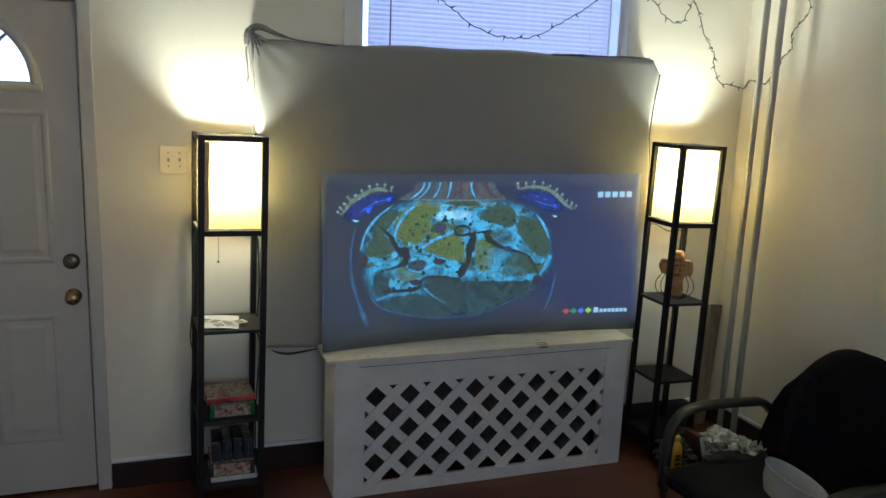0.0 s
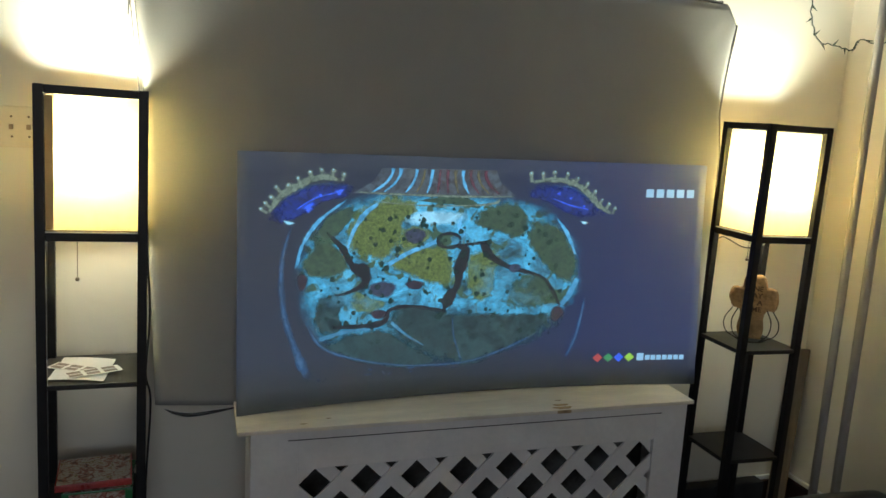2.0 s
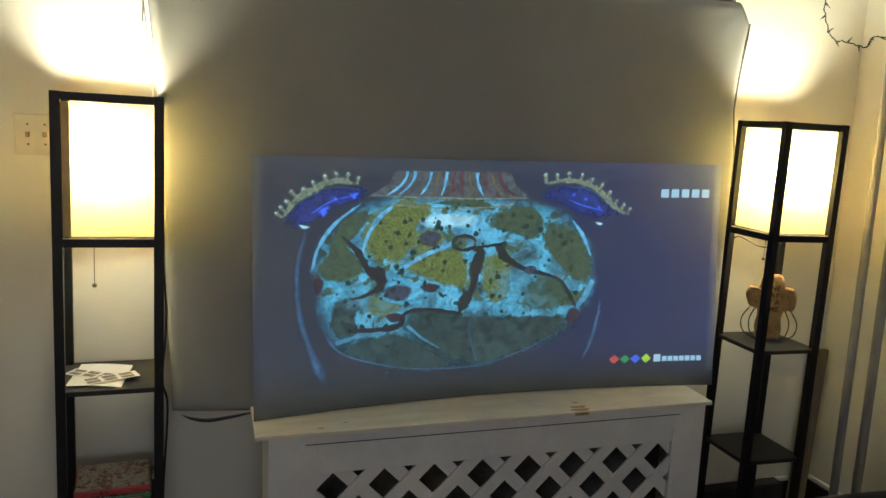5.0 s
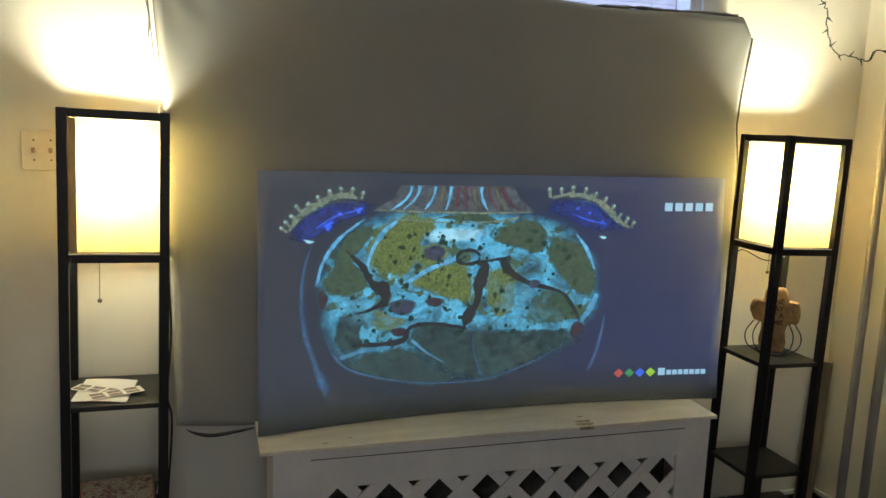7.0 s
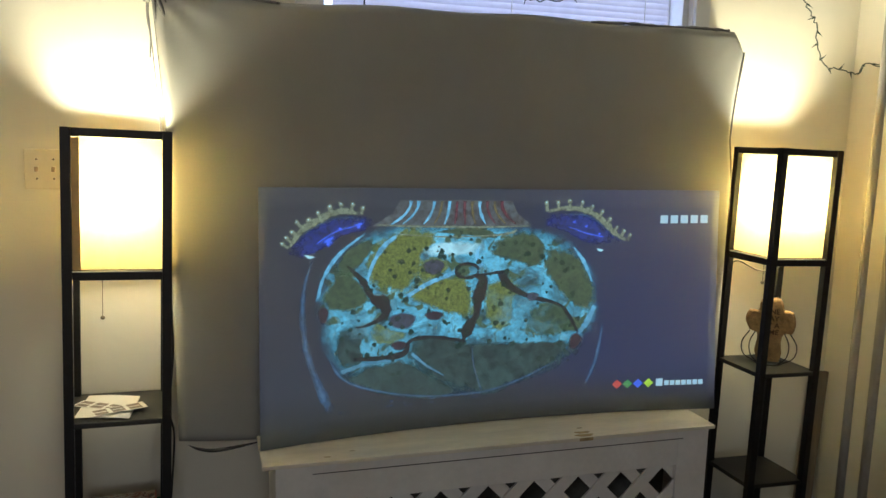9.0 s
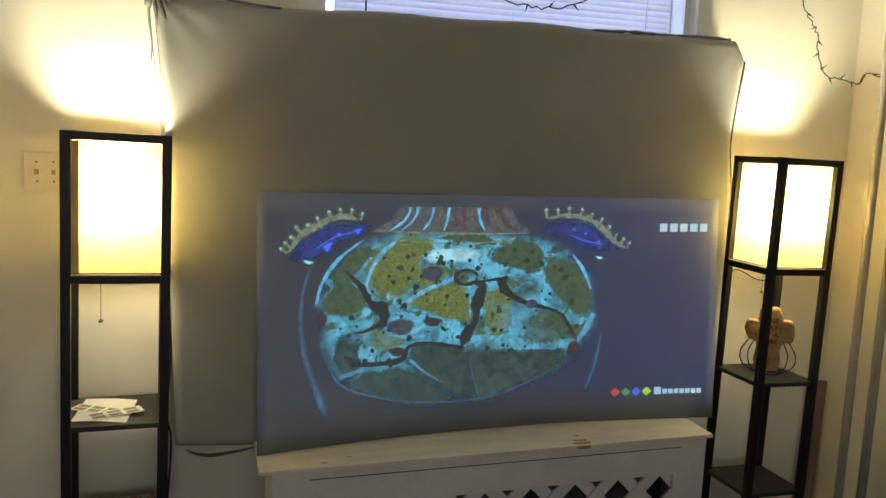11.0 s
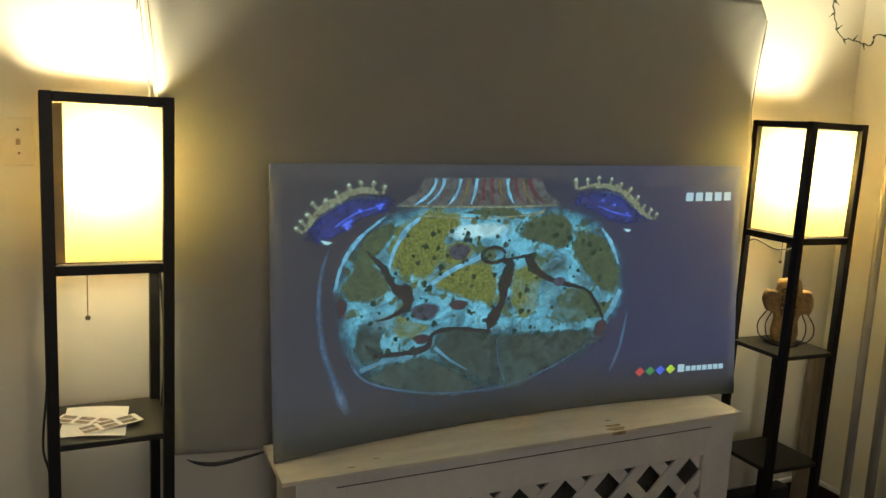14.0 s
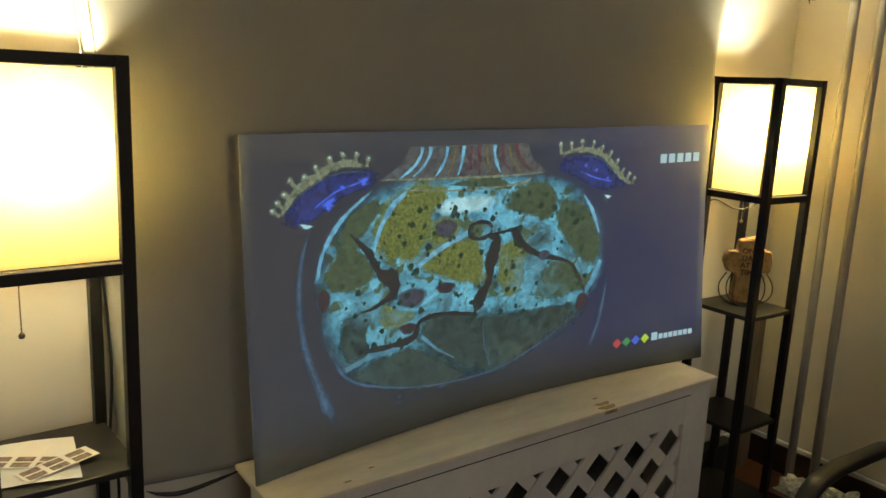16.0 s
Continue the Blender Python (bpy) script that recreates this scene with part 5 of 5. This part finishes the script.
for cu, cv in ((0.160, 0.110), (0.253, 0.124), (0.287, 0.112), (0.338, 0.118), (0.438, 0.128), (0.425, 0.124)):
    for _ in range(4):
        bm = bmesh.new()
        ellipse(bm, cu + rng.uniform(-0.012, 0.012), cv + rng.uniform(-0.012, 0.012), rng.uniform(0.002, 0.007), rng.uniform(0.002, 0.006), 0.0030, 1, 9)
        part("glint", bm, P_HAZE, screen)
# marks of the picture: plain bars for the lettering and four coloured lozenges
for u0, v0, wide, high, gap, count in ((0.848, 0.872, 0.0190, 0.036, 0.0258, 5), (0.858, 0.131, 0.0160, 0.034, 0.0256, 1), (0.878, 0.127, 0.0108, 0.022, 0.0136, 7)):
    for k in range(count):
        bm = bmesh.new()
        u = u0 + k * gap
        bm.faces.new([bm.verts.new(sheet_point(a, b, 0.0020)) for a, b in ((u, v0 - high / 2), (u + wide, v0 - high / 2), (u + wide, v0 + high / 2), (u, v0 + high / 2))])
        part("pale_bar", bm, P_LETTER, screen)
for u, c in ((0.765, (0.45, 0.05, 0.04)), (0.790, (0.04, 0.26, 0.07)), (0.815, (0.05, 0.13, 0.70)), (0.840, (0.36, 0.62, 0.03))):
    bm = bmesh.new()
    vs = [bm.verts.new(sheet_point(u + a, 0.130 + b, 0.0020)) for a, b in ((-0.0118, 0), (0, -0.021), (0.0118, 0), (0, 0.021))]
    bm.faces.new(vs)
    part("lozenge", bm, glow("picture_lozenge", c, 1.0, 90.0, 0.7), screen)

# ---- string lights, unlit ----
garland = thing("string_lights", (2.5, -0.06, 2.0), "unlit dark green string lights draped across window and corner", "string lights")
GO = Vector((2.5, -0.06, 2.0))
runs = (
    [(0.80, -0.05, 2.42), (1.00, -0.05, 2.26), (1.109, -0.05, 2.193), (1.268, -0.05, 2.098), (1.408, -0.05, 2.066), (1.546, -0.05, 2.076), (1.678, -0.05, 2.135), (1.87, -0.05, 2.256), (2.02, -0.05, 2.36), (2.10, -0.05, 2.42)],
    [(2.10, -0.05, 2.42), (2.15, -0.08, 2.33), (2.19, -0.10, 2.27), (2.285, -0.10, 2.195), (2.36, -0.10, 2.20), (2.41, -0.10, 2.30), (2.455, -0.10, 2.235), (2.50, -0.10, 2.14), (2.565, -0.10, 2.055), (2.575, -0.10, 1.985), (2.62, -0.10, 1.905), (2.70, -0.10, 1.895), (2.775, -0.11, 1.885), (2.82, -0.09, 1.925), (2.842, -0.175, 1.908), (2.846, -0.215, 1.940), (2.846, -0.254, 1.965), (2.846, -0.275, 2.032), (2.846, -0.34, 2.083), (2.846, -0.326, 2.155), (2.846, -0.396, 2.214), (2.846, -0.426, 2.276), (2.846, -0.406, 2.334), (2.846, -0.463, 2.381), (2.846, -0.523, 2.471), (2.846, -0.637, 2.403), (2.846, -0.657, 2.343), (2.846, -0.762, 2.28), (2.846, -0.801, 2.318), (2.846, -0.873, 2.28), (2.846, -0.933, 2.248), (2.846, -1.033, 2.298), (2.846, -1.133, 2.368)],
)
rng = random.Random(8)
wire = bmesh.new()
tips = []
for run in runs:
    pts = [Vector(p) for p in smooth_pts(run, 8)]
    pts = [p + Vector((rng.uniform(-1, 1), rng.uniform(-1, 0.2), rng.uniform(-1, 1))) * 0.0055 - GO for p in pts]
    tube(wire, pts, 0.0024, 6)
    tips += [(p, (q - p).normalized()) for p, q in zip(pts[2::5], pts[3::5])]
part("wire", wire, WIRE, garland)
for k, (p, d) in enumerate(tips):
    side = Vector((-d.z, rng.uniform(-0.7, 0.1), d.x)).normalized() * (1 if k % 2 else -1)
    way = (side + 0.5 * d).normalized()
    bm = tube(bmesh.new(), [p, p + way * 0.010, p + way * 0.014, p + way * 0.027], 0.004, 6, True, [0.0036, 0.0036, 0.0022, 0.0008])
    part("bulb", bm, WIRE, garland)

# ---- low chair with a black jacket over its back ----
chair = thing("low_armchair", (2.25, -1.02, FZ), "low black armchair with moulded arms facing the window side", "chair")
CO = Vector((2.25, -1.02, FZ))


def flat_bar(pts, width, thick):
    """A rounded flat bar whose width lies along y."""
    bm = bmesh.new()
    pts = smooth_pts(pts, 6)
    rings = []
    for i, p in enumerate(pts):
        d = (pts[min(i + 1, len(pts) - 1)] - pts[max(i - 1, 0)]).normalized()
        side = Vector((0, 1, 0))
        up = d.cross(side).normalized()
        ring = []
        for k in range(12):
            a = 2 * math.pi * k / 12
            c, s = math.cos(a), math.sin(a)
            ring.append(bm.verts.new(p - CO + side * width / 2 * math.copysign(abs(c) ** 0.6, c) + up * thick / 2 * math.copysign(abs(s) ** 0.6, s)))
        rings.append(ring)
    for a, b in zip(rings, rings[1:]):
        for k in range(12):
            bm.faces.new((a[k], a[(k + 1) % 12], b[(k + 1) % 12], b[k])).smooth = True
    bm.faces.new(rings[0]), bm.faces.new(rings[-1])
    return bm


for y in (-0.70, -1.58):
    part("armrest", flat_bar([(2.068, y, FZ + 0.02), (2.070, y, 0.16), (2.086, y, 0.28), (2.138, y, 0.356), (2.24, y, 0.384), (2.36, y, 0.385), (2.50, y, 0.380), (2.60, y, 0.37), (2.66, y, 0.32)], 0.062, 0.036), BLACKPLASTIC, chair, "curved black plastic armrest")
bm = boxed(1.99 - CO.x, 2.56 - CO.x, -1.54 - CO.y, -0.80 - CO.y, 0.09 - FZ, 0.185 - FZ)
bmesh.ops.subdivide_edges(bm, edges=bm.edges[:], cuts=14, use_grid_fill=True)
for v in bm.verts:  # a soft worn cushion with sunken edges
    rim = min(v.co.x + 0.26, 0.31 - v.co.x, v.co.y + 0.52, 0.22 - v.co.y)
    if v.co.z > 0.16:
        v.co.z -= 0.05 * math.exp(-max(0, rim) / 0.035)
    v.co += Vector((noise.noise(v.co * 7), noise.noise(v.co * 7 + Vector((5, 0, 0))), noise.noise(v.co * 9 + Vector((0, 5, 0))))) * 0.016
for f in bm.faces:
    f.smooth = True
part("seat", bm, BLACKCLOTH, chair, "black padded seat")
bm = boxed(-0.03, 0.03, -1.40 - CO.y, -0.85 - CO.y, 0.0, 0.30, bevel=0.028)
bm.transform(Matrix.Translation((2.585 - CO.x, 0, 0.15 - FZ)) @ Matrix.Rotation(radians(8), 4, "Y"))
part("backrest", bm, BLACKCLOTH, chair, "black padded backrest")
for x, y in ((2.60, -0.74), (2.60, -1.42), (2.03, -0.77), (2.03, -1.42)):
    part("leg", tube(bmesh.new(), [(x - CO.x, y - CO.y, 0), (x - CO.x, y - CO.y, 0.16)], 0.016, 10), BLACKPLASTIC, chair)

jacket = thing("black_jacket", (2.62, -1.05, 0.2), "black cloth jacket draped over the chair back", "jacket")
bm = bmesh.new()
prof = [(-0.822, 0.36), (-0.812, 0.44), (-0.818, 0.495), (-0.85, 0.545), (-0.90, 0.60), (-0.966, 0.682), (-1.05, 0.752), (-1.13, 0.790), (-1.22, 0.802), (-1.33, 0.80), (-1.42, 0.72), (-1.45, 0.45), (-1.44, 0.25)]
outline = smooth_pts([(0, y, z) for y, z in prof], 5)
cols = []
for i, q in enumerate(outline):
    col = []
    for k in range(9):
        f = k / 8
        a = math.pi * (f - 0.5)
        low = 0.24 + 0.02 * math.sin(i)
        # over the top of the back and down on both sides
        front = Vector((2.545 - 0.05 * (1 - abs(f - 0.5) * 2), q.y, q.z))
        x = 2.625 + 0.085 * math.sin(a) + 0.012 * noise.noise((q.y * 9, f * 4, 1))
        drop = (abs(f - 0.5) * 2) ** 2.2
        z = q.z - drop * (q.z - low) - 0.01
        y = q.y + 0.018 * noise.noise((q.y * 14, z * 10, 5)) * drop + (0.012 * math.sin(40 * q.y) * drop)
        x -= 0.05 * drop * (1 if f < 0.5 else -1) + 0.06 * (z - 0.5) * 0
        col.append(bm.verts.new((x - 2.62, y + 1.05, z - 0.2)))
    cols.append(col)
for a, b in zip(cols, cols[1:]):
    for k in range(8):
        bm.faces.new((a[k], a[k + 1], b[k + 1], b[k])).smooth = True
bmesh.ops.solidify(bm, geom=bm.faces, thickness=0.008)
part("cloth", bm, BLACKCLOTH, jacket)
sl = smooth_pts([(-0.045, 0.02, 0.42), (-0.075, 0.05, 0.34), (-0.085, 0.07, 0.24), (-0.085, 0.075, 0.13), (-0.10, 0.07, 0.045)], 5)
part("sleeve", tube(bmesh.new(), sl, 0.05, 12, True, [0.050 + 0.008 * math.sin(1.3 * k) - 0.0007 * k for k in range(len(sl))]), BLACKCLOTH, jacket)

bowl = thing("plastic_bowl", (2.22, -1.27, 0.206), "frosted white plastic mixing bowl on the chair seat", "bowl")
bowl.location, bowl.rotation_euler, bowl.scale = (2.225, -1.275, 0.206), (radians(10), radians(21), 0), (1.14, 1.14, 1.14)
bm = lathe(bmesh.new(), [(0.055, 0.0), (0.075, 0.006), (0.098, 0.045), (0.112, 0.092), (0.118, 0.098), (0.118, 0.102), (0.109, 0.101), (0.094, 0.050), (0.070, 0.012), (0.001, 0.009)], (0, 0, 0), seg=40)
part("bowl", bm, BOWLP, bowl)


# ---- clutter on the floor in the corner ----
def lump(name, at, size, material, label, category, seed, rough=0.35, squash=1.0):
    t = thing(name, at, label, category)
    bm = bmesh.new()
    bmesh.ops.create_icosphere(bm, subdivisions=4, radius=1.0)
    for v in bm.verts:
        n1 = noise.noise(v.co * 1.6 + Vector((seed, 0, 0))) * rough + abs(noise.noise(v.co * 4.2 + Vector((0, seed, 0)))) * rough * 0.7 + noise.noise(v.co * 9 + Vector((0, 0, seed))) * rough * 0.18
        n1 += (0.5 - abs(noise.noise(v.co * 3.1 + Vector((seed, seed, 0)))) * 2) * rough * 0.5
        p = v.co * (1 + n1)
        v.co = (p.x * size[0], p.y * size[1], max(0.0, (p.z * 0.8 + 0.55) * size[2]))
    part("body", bm, material, t)
    return t


lump("crumpled_rag", (2.60, -0.42, FZ), (0.115, 0.085, 0.085), RAG, "crumpled dirty white patterned rag in the corner", "rag", 3, 0.5)
lump("crumpled_rag", (2.72, -0.52, FZ), (0.07, 0.08, 0.075), RAG, "crumpled dirty white patterned rag by the wall", "rag", 9, 0.6)
lump("crumpled_rag", (2.40, -0.30, FZ + 0.016), (0.08, 0.05, 0.05), RAG, "small crumpled grey rag under the shelf lamp", "rag", 14, 0.5)
lump("dark_bag", (2.27, -0.50, FZ), (0.10, 0.07, 0.09), DARKBAG, "soft dark bag slumped on the floor", "bag", 21, 0.35)
lump("dark_bag", (2.55, -0.60, FZ), (0.14, 0.09, 0.06), DARKBAG, "soft dark bag slumped beside the chair", "bag", 27, 0.35)
box_t = thing("dark_box", (2.36, -0.055, FZ), "dark brown cardboard box against the wall", "box")
part("body", boxed(-0.22, 0.30, -0.03, 0.03, 0, 0.15, bevel=0.004), DARKIN, box_t)
book = thing("brown_book", (2.44, -0.47, FZ), "brown leather-bound book leaning on rags", "book")
bm = boxed(-0.012, 0.012, -0.06, 0.06, 0, 0.17, bevel=0.002)
bm.transform(Matrix.Rotation(radians(-14), 4, "Y"))
part("cover", bm, BROWNBOOK, book)
bm = boxed(-0.009, 0.009, -0.0625, -0.0602, 0.003, 0.167)
bm.transform(Matrix.Rotation(radians(-14), 4, "Y"))
part("pages", bm, PAPER, book)
bottle = thing("yellow_bottle", (2.226, -0.565, FZ), "bright yellow plastic bottle standing on the floor", "bottle")
bm = lathe(bmesh.new(), [(0.034, 0.0), (0.037, 0.008), (0.037, 0.13), (0.032, 0.155), (0.016, 0.172), (0.015, 0.180)], seg=24)
bm.transform(Matrix.Diagonal((1.0, 0.6, 1.0, 1.0)))
part("body", bm, YELLOW, bottle)
part("cap", lathe(bmesh.new(), [(0.017, 0.180), (0.017, 0.205), (0.012, 0.209)], seg=16), YELLOW, bottle)
for z in (0.06, 0.085, 0.105):
    part("print_bar", boxed(-0.016, 0.016, -0.0238, -0.0222, z, z + 0.008), BLACKPLASTIC, bottle)
plank = thing("wooden_plank", (2.748, -0.060, FZ), "narrow weathered wooden plank leaning in the corner", "plank")
bm = boxed(-0.042, 0.042, -0.009, 0.009, 0, 0.705, bevel=0.002)
bm.transform(Matrix.Rotation(radians(5.5), 4, "Y") @ Matrix.Rotation(radians(-3), 4, "X"))
part("board", bm, PLANKW, plank)
